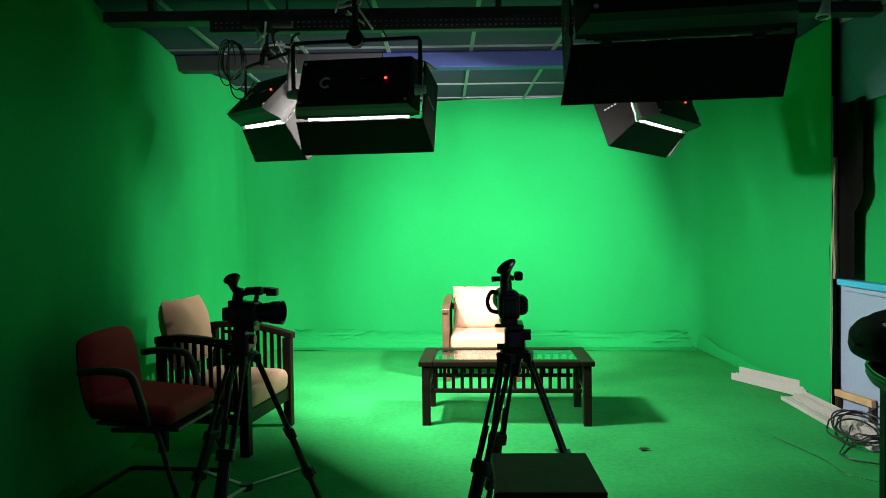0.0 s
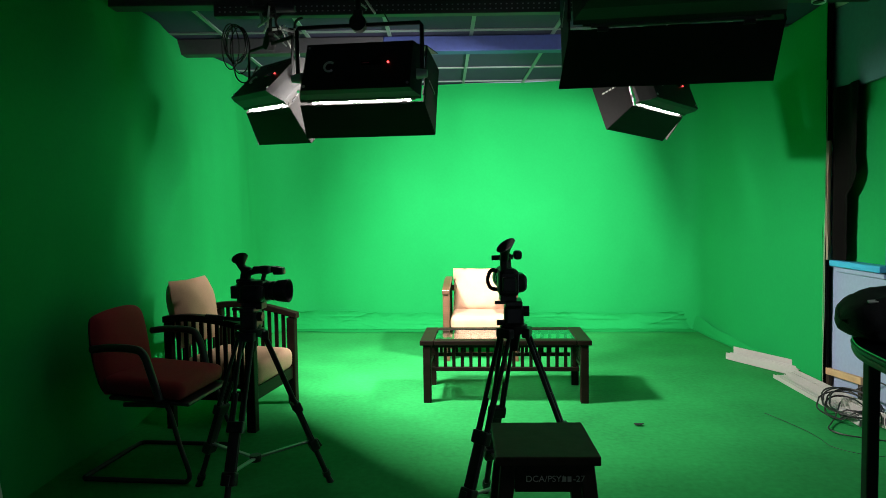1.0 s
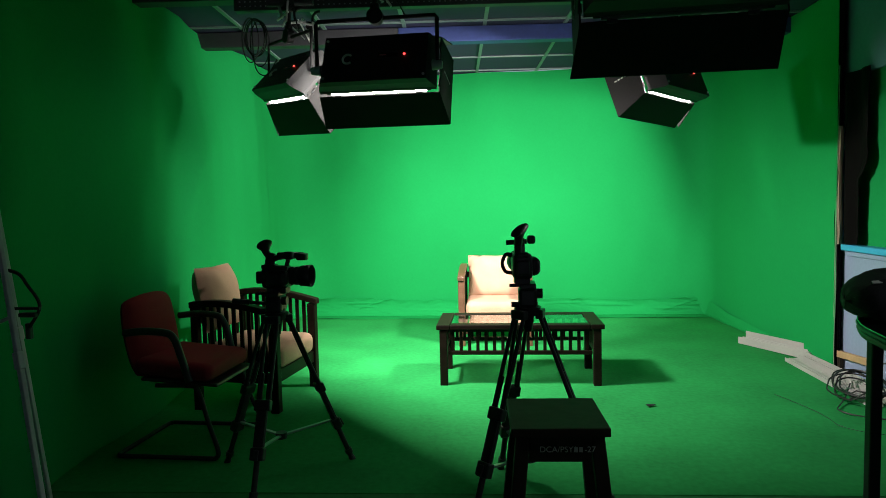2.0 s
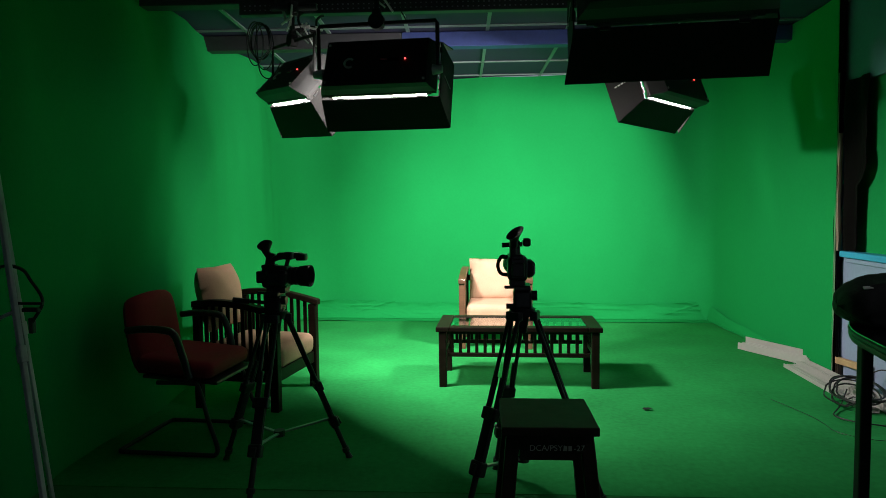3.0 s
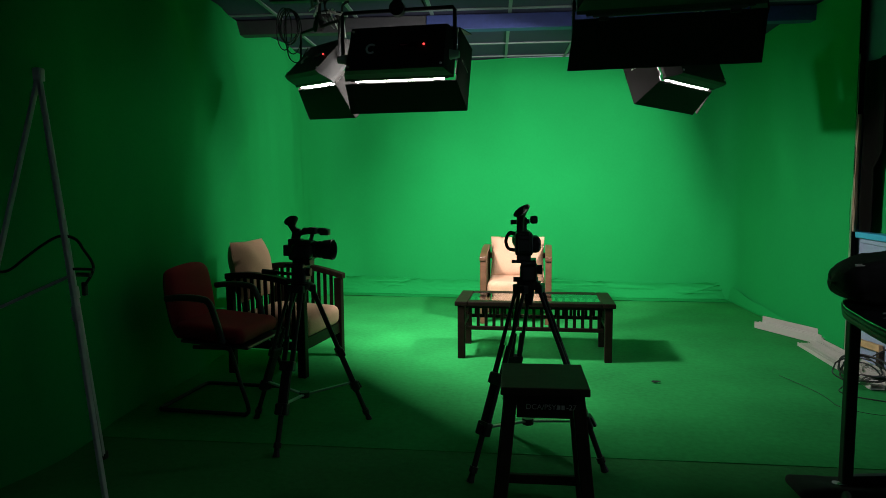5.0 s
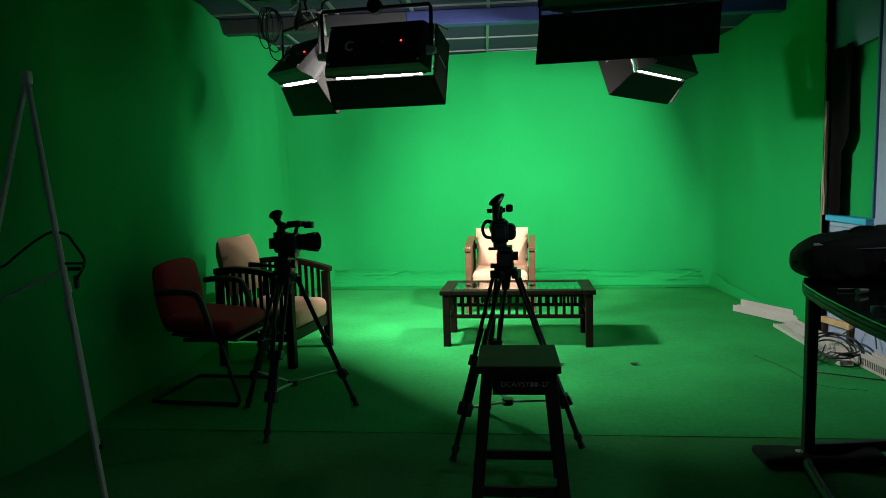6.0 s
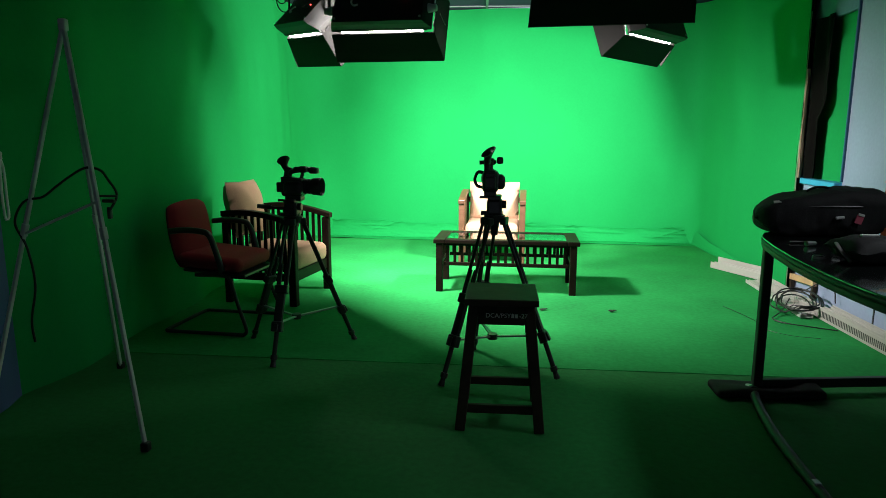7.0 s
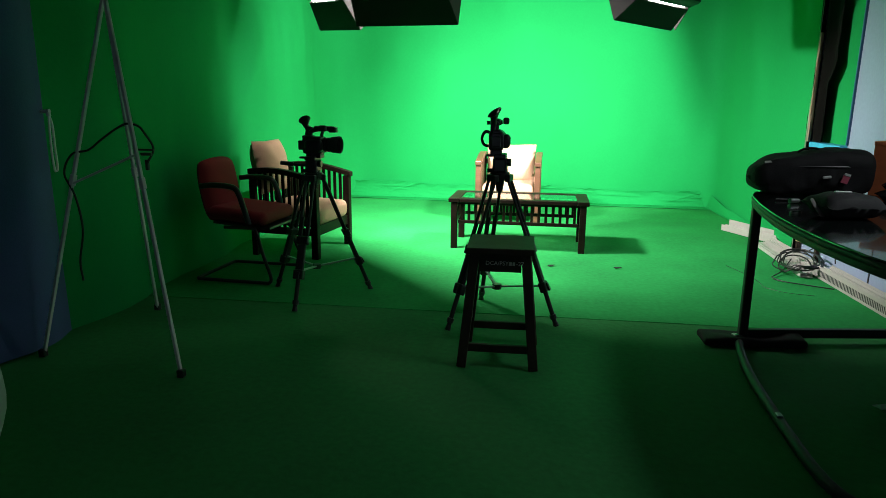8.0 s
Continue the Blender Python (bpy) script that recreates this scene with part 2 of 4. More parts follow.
def bend(p, c, q, k):
    """A soft corner from p to q round c: the place and the inward normal."""
    p, c, q = Vector(p), Vector(c), Vector(q)
    d = (c - p) * (1 - k) + (q - c) * k
    return p * (1 - k) ** 2 + c * 2 * k * (1 - k) + q * k * k, Vector((d.y, -d.x)).normalized()


def cloth_line(n):
    """The place, the inward normal, the way along the cloth and the depth of its folds after n cells."""
    a, b, c, d, e = CELLS
    if n <= a:
        y = SIDE_W[0] + (SIDE_W[1] - SIDE_W[0]) * n / a
        return Vector((left_x(y), y)), Vector((1.0, 0.08)).normalized(), BACK_W - 0.85 - (SIDE_W[1] - y), 2.0
    n -= a
    if n <= b:
        k = n / b
        p, m = bend((left_x(SIDE_W[1]), SIDE_W[1]), (left_x(BACK), BACK), (BACK_W, BACK), k)
        return p, m, BACK_W - 0.85 * (1 - k), 2.0 - 0.4 * k
    n -= b
    if n <= c:
        x = BACK_W + (BACK_E - BACK_W) * n / c
        return Vector((x, BACK)), Vector((0.0, -1.0)), x, 1.6
    n -= c
    if n <= d:
        k = n / d
        p, m = bend((BACK_E, BACK), (right_x(BACK), BACK), (right_x(SIDE_E[0]), SIDE_E[0]), k)
        return p, m, BACK_E + 0.48 * k, 1.6 - 0.6 * k
    y = SIDE_E[0] + (SIDE_E[1] - SIDE_E[0]) * (n - d) / e
    return Vector((right_x(y), y)), Vector((-1.0, -0.062)).normalized(), BACK_E + 0.48 + SIDE_E[0] - y, 1.0


def wall_cloth(u, v):
    p, m, along, deep = cloth_line(u * sum(CELLS))
    z = TOP * v
    f = 0.02 + deep * folds(along, z, 1.0)
    if p.x < -1.0 and p.y < 7.0:
        f -= 0.18 * max(0.0, (z - 1.9) / 0.98) ** 1.4 * min(1.0, (6.9 - p.y) / 1.5 if p.y < 6.9 else 0.0)
        off = (p.y - 3.95) * 0.72 - (z - 0.85) * 0.69 + 0.03 * math.sin(z * 4)
        f += 0.020 * math.exp(-(off / 0.085) ** 2) * max(0.0, min(1.0, (z - 0.4) * 3, (2.1 - z) * 2))
    q = p + m * f
    return (q.x, q.y, z)


tagged(part("wall_cloth", sheet(sum(CELLS), 48, wall_cloth, 0.004), GREEN_WALL, smooth=True), "chroma green cloth hung round the walls with soft folds", "green screen", kind="structure")

tagged(part("wall_north", box((0.12, BACK + 0.08, TOP / 2), (5.60, 0.12, TOP)), REAR_WALL), "plain wall behind the green cloth", "wall", kind="structure")
tagged(part("wall_west", box((-2.62, 2.3, TOP / 2), (0.12, 11.0, TOP)), REAR_WALL), "plain dim side wall", "wall", kind="structure")
# The doorway is unseen, added to let neutral fill in from behind the camera.
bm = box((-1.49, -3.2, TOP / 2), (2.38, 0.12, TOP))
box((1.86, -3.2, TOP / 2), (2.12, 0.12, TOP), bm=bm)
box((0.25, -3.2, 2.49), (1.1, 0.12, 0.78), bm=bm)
tagged(part("wall_south", bm, REAR_WALL), "plain dim rear wall with an assumed, unseen doorway", "wall", kind="structure")
E_X = 2.80
bm = box((E_X + 0.06, -0.90, TOP / 2), (0.12, 4.40, TOP))
box((E_X + 0.06, 3.12, TOP / 2), (0.12, 2.24, TOP), bm=bm)
box((E_X + 0.06, 1.65, 0.94), (0.12, 0.70, 1.88), bm=bm)
box((E_X + 0.06, 1.65, 2.65), (0.12, 0.70, 0.46), bm=bm)
box((E_X + 0.06, 4.595, 0.465), (0.12, 0.71, 0.93), bm=bm)
box((E_X + 0.06, 6.22, TOP / 2), (0.12, 2.54, TOP), bm=bm)
tagged(part("wall_east", bm, BLUE_GREY), "blue grey painted partition wall with an opening", "wall", kind="structure")
# an unseen high window assumed in the partition: an added lamp shines in steeply, and the desk throws its shadow on the
# carpet
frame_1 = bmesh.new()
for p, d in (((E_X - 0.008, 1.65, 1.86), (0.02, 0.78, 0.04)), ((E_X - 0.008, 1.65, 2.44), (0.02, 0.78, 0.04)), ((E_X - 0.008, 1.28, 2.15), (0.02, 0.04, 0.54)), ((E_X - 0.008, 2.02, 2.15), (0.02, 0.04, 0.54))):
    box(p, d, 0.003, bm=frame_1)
tagged(part("assumed_window", frame_1, JAMB), "blue painted frame of an assumed, unseen high window", "window", kind="structure")
# Added lamp in place of daylight, tilted and narrowed towards the desk.
glow = bpy.data.lights.new("assumed_window_light", "AREA")
glow.shape, glow.size, glow.size_y, glow.energy, glow.color = "RECTANGLE", 0.26, 0.62, ASSUMED_WINDOW_DAY, (0.90, 0.97, 1.0)
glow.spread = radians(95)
new("assumed_window_light", glow).matrix_basis = pose(E_X - 0.02, 1.65, 2.20, 0, 32, 0)
tagged(part("wall_recess", box((E_X + 0.05, 4.595, 1.905), (0.02, 0.706, 1.94)), GREEN_WALL), "green cloth hanging behind the opening", "wall", kind="structure")
tagged(part("trim", box((E_X + 0.008, 4.595, 2.54), (0.03, 0.70, 0.66), 0.004), TEAL), "dark teal board over the opening", "board", kind="structure")
tagged(part("window_sill", box((E_X + 0.005, 4.545, 0.957), (0.12, 0.62, 0.045), 0.006), CYAN), "bright cyan painted sill", "sill", kind="structure")
tagged(part("trim_jamb", box((E_X - 0.006, 4.232, 1.93), (0.020, 0.022, 1.89), 0.004), JAMB), "blue painted upright of the opening", "jamb", kind="structure")
tagged(part("trim_head", box((E_X - 0.006, 4.60, 2.835), (0.018, 0.62, 0.05), 0.003, (4, 0, 0)), PALE_ALU), "pale trim strip under the ceiling", "trim", kind="structure")
tagged(part("window_sill_lip", box((E_X - 0.012, 4.545, 0.912), (0.022, 0.60, 0.036), 0.006), BLUE_GREY), "blue grey moulding under the sill", "sill", kind="structure")
bm = bmesh.new()
for y, h in ((3.60, TOP), (2.67, TOP), (1.72, 1.83)):
    box((E_X - 0.003, y, h / 2), (0.006, 0.012, h), bm=bm)
tagged(part("trim_joint", bm, BEAM_BLACK), "dark upright joints of the partition panels", "panel joint", kind="structure")


# loose cloth along the foot of the back wall: a taped upper hem, creases and a lip on the floor
CREASES = random.Random(21)
CREASES = [(CREASES.uniform(-2.3, 2.5), CREASES.uniform(0.04, 0.21), CREASES.uniform(0.10, 0.40), CREASES.choice((-0.02, 0.01, 0.03, 0.0, -0.22, 0.3)), CREASES.uniform(0.003, 0.012)) for _ in range(24)]


def creased(x, z):
    """Short sharp folds running along the foot of the cloth."""
    d = 0.0
    for x0, z0, half, slope, amp in CREASES:
        k = (x - x0) / half
        if abs(k) < 1:
            q = (z - z0 - slope * (x - x0)) / 0.011
            if abs(q) < 3:
                d += amp * (1 - k * k) * math.exp(-q * q)
    return d


def hem_back(u, v):
    x = -2.38 + 4.95 * u
    top = 0.19 + 0.05 * noise.noise(Vector((x * 0.9, 3.0, 0))) + 0.03 * noise.noise(Vector((x * 4.5, 1.0, 0))) + 0.012 * noise.noise(Vector((x * 17, 5.0, 0)))
    z = 0.012 + top * v
    bulge = max(0.0, noise.noise(Vector((x * 1.1, 9.0, 0))))
    sag = 0.030 * math.sin(math.pi * v) * bulge
    crease = 0.05 * bulge * abs(noise.noise(Vector((x * 2.4 + z * 5, z * 15, 2.0)))) + 0.008 * abs(noise.noise(Vector((x * 7, z * 20, 3.0))))
    lift = v ** 6 * (0.010 + 0.045 * max(0.0, noise.noise(Vector((x * 3.3, 14.0, 0)))))
    return (x, BACK - 0.045 - creased(x, z) - sag - crease - lift - 0.065 * (1 - v) ** 3, z)


def hem_right(u, v):
    y = 5.0 + (BACK - 5.05) * u
    top = 0.05 + 0.12 * u * u + 0.02 * noise.noise(Vector((y * 2, 8.0, 0)))
    z = 0.012 + top * v
    return (right_x(y) - 0.045 - 0.012 * math.sin(math.pi * v) - 0.012 * abs(noise.noise(Vector((y * 3, z * 14, 5)))) - 0.02 * (1 - v) ** 3, y, z)


def lip(u, v):
    x = -2.38 + 4.95 * u
    w = 0.035 * noise.noise(Vector((x * 0.9, 11.0, 0)))
    return (x, BACK - 0.10 - (0.20 + w) * v, 0.007 + 0.010 * v * max(0.0, 0.2 + noise.noise(Vector((x * 1.3, 2.0, 6)))) + 0.004 * noise.noise(Vector((x * 3, v * 4, 6))))


for nm, fn, nu, nv in (("cloth_hem_north", hem_back, 320, 30), ("cloth_hem_east", hem_right, 70, 8), ("cloth_lip", lip, 120, 6)):
    tagged(part(nm, sheet(nu, nv, fn, 0.003), GREEN_WALL, smooth=True), "creased green cloth hem at the foot of the wall", "cloth hem", kind="structure")

# rolled ridge where the wall cloth meets the floor cloth
t = thing("rolled_hem", "rolled green cloth ridge along the foot of the wall", "cloth hem")
rnd = random.Random(33)
x = -2.30
while x < 2.45:
    run = rnd.uniform(0.5, 1.3)
    pts = [(x + run * k / 14, BACK - 0.135 - 0.03 * noise.noise(Vector(((x + run * k / 14) * 2.1, 3, 3))), 0.016 + 0.010 * abs(noise.noise(Vector(((x + run * k / 14) * 5, 1, 8))))) for k in range(15) if x + run * k / 14 < 2.5]
    if len(pts) > 3:
        part("ridge", pipe(pts, rnd.uniform(0.007, 0.013), 8, flat=0.8), GREEN_WALL, t, smooth=True)
    x += run + rnd.uniform(-0.03, 0.12)
pts = [(right_x(y) - 0.075 - 0.012 * noise.noise(Vector((y * 3, 5, 2))), y, 0.016) for y in [7.36 - 0.13 * k for k in range(13)]]
part("ridge", pipe(pts, 0.010, 8, flat=0.8), GREEN_WALL, t, smooth=True)
# ---- ceiling: tiles, pale bars ----
# The ceiling's own grid runs at a slant to the cloth walls.
SLANT = pose(0, 0, 0, 0, 0, 4.3)


def over(u, v, z):
    """A place on the slanted ceiling grid."""
    return SLANT @ Vector((u, v, z))


bm = box((0.12, 2.17, TOP + 0.08), (5.60, 10.86, 0.10))
for i in range(-6, 8):
    for j in range(-7, 16):
        c = over(0.50 + (i - 0.5) * 0.695, 5.30 + (j - 8.5) * 0.68, TOP + 0.022)
        if -2.6 < c.x < 3.3 and -3.1 < c.y < 7.7:
            box(c, (0.665, 0.65, 0.02), rot=(0, 0, 4.3), bm=bm)
tagged(part("ceiling", bm, CEIL_TILE), "dark blue grey ceiling tiles", "ceiling", kind="structure")
bm = bmesh.new()
for i in range(-4, 7):
    bar(over(0.50 + (i - 1) * 0.695, -3.2, TOP + 0.008), over(0.50 + (i - 1) * 0.695, 7.6, TOP + 0.008), 0.03, 0.018, 0, bm=bm)
for j in range(-5, 14):
    bar(over(-3.0, 5.30 + (j - 8) * 0.68, TOP + 0.004), over(4.2, 5.30 + (j - 8) * 0.68, TOP + 0.004), 0.022, 0.014, 0, bm=bm)
tagged(part("ceiling_grid", bm, CEIL_BAR), "pale metal ceiling grid catching green light", "ceiling grid", kind="structure")


# ---- ceiling beams and lighting bars ----
def beam(name, v, z, h, d, mat, label, u0=-1.80, u1=3.2):
    bm = bar(over(u0, v, z), over(u1, v, z), d, h, 0.006)
    for u in (u0 + 0.3, (u0 + u1) / 2, u1 - 0.3):
        bar(over(u, v, z), over(u, v, TOP + 0.02), 0.04, 0.05, 0, bm=bm)
    tagged(part(name, bm, mat), label, "beam", kind="structure")


beam("ceiling_beam_1", 4.24, 2.785, 0.07, 0.12, BEAM_BLACK, "black painted ceiling beam", -1.95)
beam("ceiling_beam_2", 5.50, 2.815, 0.13, 0.12, BEAM_BLUE, "blue painted ceiling beam with scuffs", -0.25, 3.22)
# The blue beam runs on here; its shade is put in as black colour.
beam("ceiling_beam_2_shade", 5.50, 2.815, 0.13, 0.118, BEAM_BLACK, "left length of the blue beam, coloured black for shade", -2.02, -0.255)
beam("ceiling_beam_3", 2.45, 2.815, 0.13, 0.12, BEAM_BLACK, "black painted ceiling beam", -2.1)

# slotted channel under the first beam
t = thing("slotted_channel", "black slotted steel channel under the ceiling beam", "channel", SLANT.copy())
part("web", box((0.55, 4.17, 2.715), (3.6, 0.008, 0.085), 0.002), BEAM_BLACK, t)
for z in (2.676, 2.754):
    part("flange", box((0.55, 4.20, z), (3.6, 0.06, 0.007), 0.002), BEAM_BLACK, t)
bm = bmesh.new()
for k in range(100):
    for z in (2.70, 2.73):
        box((-1.21 + k * 0.0355, 4.1645, z), (0.010, 0.004, 0.007), bm=bm)
tagged(part("slot_row", bm, SLOT_GREY, t, "rows of pale slots"), kind="stuff")
for u in (-1.2, 0.4, 2.0):
    part("bracket", box((u, 4.22, 2.755), (0.04, 0.03, 0.02), 0.003), STEEL, t)


def lighting_pipe(v, z, u0, u1):
    t = thing("lighting_pipe", "black lighting pipe hung from the ceiling", "lighting pipe", SLANT.copy(), "lighting pipes under the ceiling")
    part("pipe", rod((u0, v, z), (u1, v, z), 0.022, n=14), BEAM_BLACK, t, smooth=True)
    for u in (u0 + 0.03, u1 - 0.03):
        part("drop_rod", rod((u, v, z), (u, v, TOP), 0.008), BEAM_BLACK, t)


# ---- studio lights ----
def studio_light(edge_mid, heading, tilt, watts, label, flap=0.235, opening=14.0, half=0.368, pipe_z=2.66, roll=0.0, side=13.0, leans=None, spread=180.0, knob=None, tube_area=(0.52, 0.15), deep=-0.058, shift=0.0, upper=14.0):
    """A fluorescent bank with four barn doors. It shines along its own +y; edge_mid is the middle of the lower door's outer edge."""
    turn = pose(0, 0, 0, 0, 0, heading) @ pose(0, 0, 0, 0, roll, 0) @ pose(0, 0, 0, -tilt, 0, 0)
    c, s = math.cos(radians(opening)), math.sin(radians(opening))
    local = Vector((0, 0.04 + flap * c, -0.178 - flap * s))
    place = Vector(edge_mid) - turn @ local
    t = thing("studio_light", label, "studio light", Matrix.Translation(place) @ turn, "studio lights on the ceiling bars")
    # housing: a flat back that flares to the front frame
    bm = bmesh.new()
    rings = []
    for y, x, z, up in ((-0.112, 0.290, 0.198, 0.106), (-0.075, 0.306, 0.196, 0.116), (-0.005, 0.330, 0.176, 0.165), (0.014, 0.330, 0.178, 0.165), (0.014, 0.320, 0.162, 0.150), (-0.065, 0.297, 0.145, 0.104), (-0.098, 0.290, 0.140, 0.098)):
        rings.append([bm.verts.new((sx * x, y, up if sz > 0 else -z)) for sx, sz in ((-1, -1), (1, -1), (1, 1), (-1, 1))])
    for a, b in zip(rings, rings[1:]):
        for k in range(4):
            bm.faces.new((a[k], a[(k + 1) % 4], b[(k + 1) % 4], b[k]))
    bm.faces.new(rings[0])
    bm.faces.new(rings[-1])
    bmesh.ops.bevel(bm, geom=[e for e in bm.edges if e.calc_face_angle(0) > 0.6], offset=0.004, segments=2, profile=0.5, affect="EDGES")
    part("housing", bm, BLACK_METAL, t)
    bm = bmesh.new()
    for i in range(7):
        box((-0.10 + i * 0.045, -0.1145, 0.068), (0.03, 0.005, 0.006), bm=bm)
    part("vent_slots", bm, BLACK_PLASTIC, t)
    part("reflector", box((0, -0.092, -0.018), (0.565, 0.006, 0.22), 0.002), WHITE_METAL, t, "white reflector")
    lit = TUBE if watts else DEAD_TUBE
    for k in range(4):
        z = -0.157 if k == 0 else -0.14 + k * 0.085
        y = 0.031 if k == 0 else -0.076
        tb = part("tube", rod((-0.27, y, z), (0.27, y, z), 0.018 if k == 0 else 0.013), TUBE_BARE if watts and k == 0 else lit, t, "glowing fluorescent tube" if watts else "unlit fluorescent tube", smooth=True)
        for x in (-0.283, 0.283):
            part("tube_end", rod((x - 0.013, y, z), (x + 0.013, y, z), 0.012), BLACK_PLASTIC, tb)
    part("indicator", box((0.165, -0.116, -0.034), (0.011, 0.006, 0.009), 0.002), LED_RED, t, "small red indicator light")
    part("display_mark", box((0.045, -0.1168, -0.034), (0.04, 0.0012, 0.008)), PINK, t, "dim red mark")
    part("display", box((0.075, -0.1145, -0.034), (0.11, 0.004, 0.028), 0.002), LENS, t, "dark display strip")
    part("emblem", pipe([(-0.15 + 0.027 * math.cos(a), -0.1145, -0.050 + 0.030 * math.sin(a)) for a in [0.8 + i * 0.31 for i in range(16)]], 0.0065, 6), WHITE_METAL, t, "pale round emblem")
    for sx, sz in ((-1, -1), (-1, 1), (1, -1)):
        part("bolt", rod((sx * 0.275, -0.117, 0.080 if sz > 0 else -0.172), (sx * 0.275, -0.111, 0.080 if sz > 0 else -0.172), 0.008, n=10), WHITE_METAL, t)

    def door(name, a, b, c2, d):
        """A sheet hinged along a-b, with a folded lip along c2-d."""
        m = [Vector(p) for p in (a, b, c2, d)]
        bm = bmesh.new()
        off = (m[1] - m[0]).cross(m[3] - m[0]).normalized() * 0.003
        lo, hi = [bm.verts.new(p - off) for p in m], [bm.verts.new(p + off) for p in m]
        bm.faces.new(lo[::-1])
        bm.faces.new(hi)
        for k in range(4):
            bm.faces.new((lo[k], lo[(k + 1) % 4], hi[(k + 1) % 4], hi[k]))
        pipe([m[3], m[2]], 0.004, 6, bm)
        ob = part(name, bm, DOOR, t)
        for k in (0.16, 0.84):
            h, e = m[0].lerp(m[1], k), (m[1] - m[0]).normalized()
            part("hinge", rod(h - e * 0.018, h + e * 0.018, 0.008, n=8), BLACK_METAL, ob)
        return ob
    yo, zo = 0.04 + flap * c, 0.178 + flap * s
    sides = dict(leans or ((-1, side), (1, side)))
    wl, wr = (max(half, 0.342 + flap * math.sin(radians(min(16.0, sides.get(sx, 0.0))))) for sx in (-1, 1))
    door("lower_barn_door", (-0.340, 0.04, -0.178), (0.340, 0.04, -0.178), (wr, yo, -zo), (-wl, yo, -zo))
    yu, zu = 0.012 + flap * math.cos(radians(upper)), 0.178 + flap * math.sin(radians(upper))
    door("upper_barn_door", (-0.340, 0.012, 0.178), (0.340, 0.012, 0.178), (wr, yu, zu), (-wl, yu, zu))
    for sx, lean in sides.items():
        xo, ys = 0.342 + flap * math.sin(radians(lean)), 0.04 + flap * math.cos(radians(max(lean, opening)))
        d = door("side_barn_door", (sx * 0.340, 0.036, -0.178), (sx * 0.340, 0.004, 0.172), (sx * xo, ys, zo * 0.94), (sx * xo, ys, -zo * 0.997))
        bm = bmesh.new()
        for i in range(5):
            k = 0.35 + i * 0.1
            q = Vector((sx * (0.340 + (xo - 0.340) * k + 0.005), 0.012 + (yo - 0.012) * k, 0.0))
            box(q, (0.002, 0.016, 0.010), rot=(0, 0, -sx * lean), bm=bm)
        part("marking", bm, CHALK, d, "row of pale marks")
    if knob:
        for sx in (-1, 1):
            part("tilt_knob", rod((sx * 0.312, -0.06, -0.075), (sx * 0.368, -0.06, -0.075), 0.030, 0.020), knob, t, "pale tilt knob", smooth=True)
    # yoke and hanger stay upright
    inv = pose(0, 0, 0, tilt, 0, 0).to_3x3()

    def lv(x, y, z):
        return Vector((0, -0.07, -0.03)) + inv @ Vector((x, y, z))
    part("yoke", pipe([lv(-0.340, 0, -0.02), lv(-0.340, 0, 0.210), lv(-0.330, 0, 0.225), lv(0.330, 0, 0.225), lv(0.340, 0, 0.210), lv(0.340, 0, -0.02)], 0.0115, 8, flat=0.7), BLACK_METAL, t)
    base = (Matrix.Translation(place) @ turn) @ lv(0, 0, 0)
    hang = pipe_z - base.z
    bm = rod(lv(0, -0.024, 0.235), lv(0, 0.024, 0.235), 0.045, n=20)
    box(lv(0, 0, 0.27), (0.05, 0.04, 0.07), 0.008, (tilt, 0, 0), bm=bm)
    part("swivel_joint", bm, BLACK_METAL, t, "black round swivel joint")
    part("hanger", rod(lv(0, 0, 0.22), lv(0, 0, hang), 0.016), BLACK_METAL, t)
    bm = box(lv(0, 0, hang - 0.01), (0.08, 0.06, 0.09), 0.012, (tilt, 0, 0))
    rod(lv(-0.075, 0, hang - 0.03), lv(0.075, 0, hang - 0.03), 0.010, bm=bm)
    part("clamp", bm, BLACK_METAL, t, "black pipe clamp")
    bm = box(lv(0.05, -0.03, hang - 0.06), (0.022, 0.012, 0.13), 0.003, (tilt, 28, 0))
    box(lv(-0.045, -0.035, hang - 0.05), (0.018, 0.012, 0.10), 0.003, (tilt, -35, 0), bm=bm)
    rod(lv(-0.08, -0.04, hang - 0.10), lv(0.09, -0.04, hang - 0.075), 0.007, bm=bm)
    part("bracket", bm, PALE_ALU, t, "worn pale clamp brackets")
    part("safety_wire", pipe(smooth_line([lv(0.02, 0.01, hang), lv(0.10, 0.02, hang - 0.16), lv(0.17, 0.01, 0.225)], 6), 0.004, 6), CABLE, t)
    if watts:
        lamp = bpy.data.lights.new("tube_light", "AREA")
        lamp.shape, lamp.size, lamp.size_y, lamp.energy, lamp.color = "RECTANGLE", tube_area[0], tube_area[1], watts, LAMP_COLOUR
        lamp.spread = radians(spread)
        lo = new("tube_light", lamp)
        lo.parent = t
        lo.matrix_basis = pose(shift, deep, 0, 90, 0, 0)
    return (Matrix.Translation(place) @ turn) @ lv(0, 0, hang)


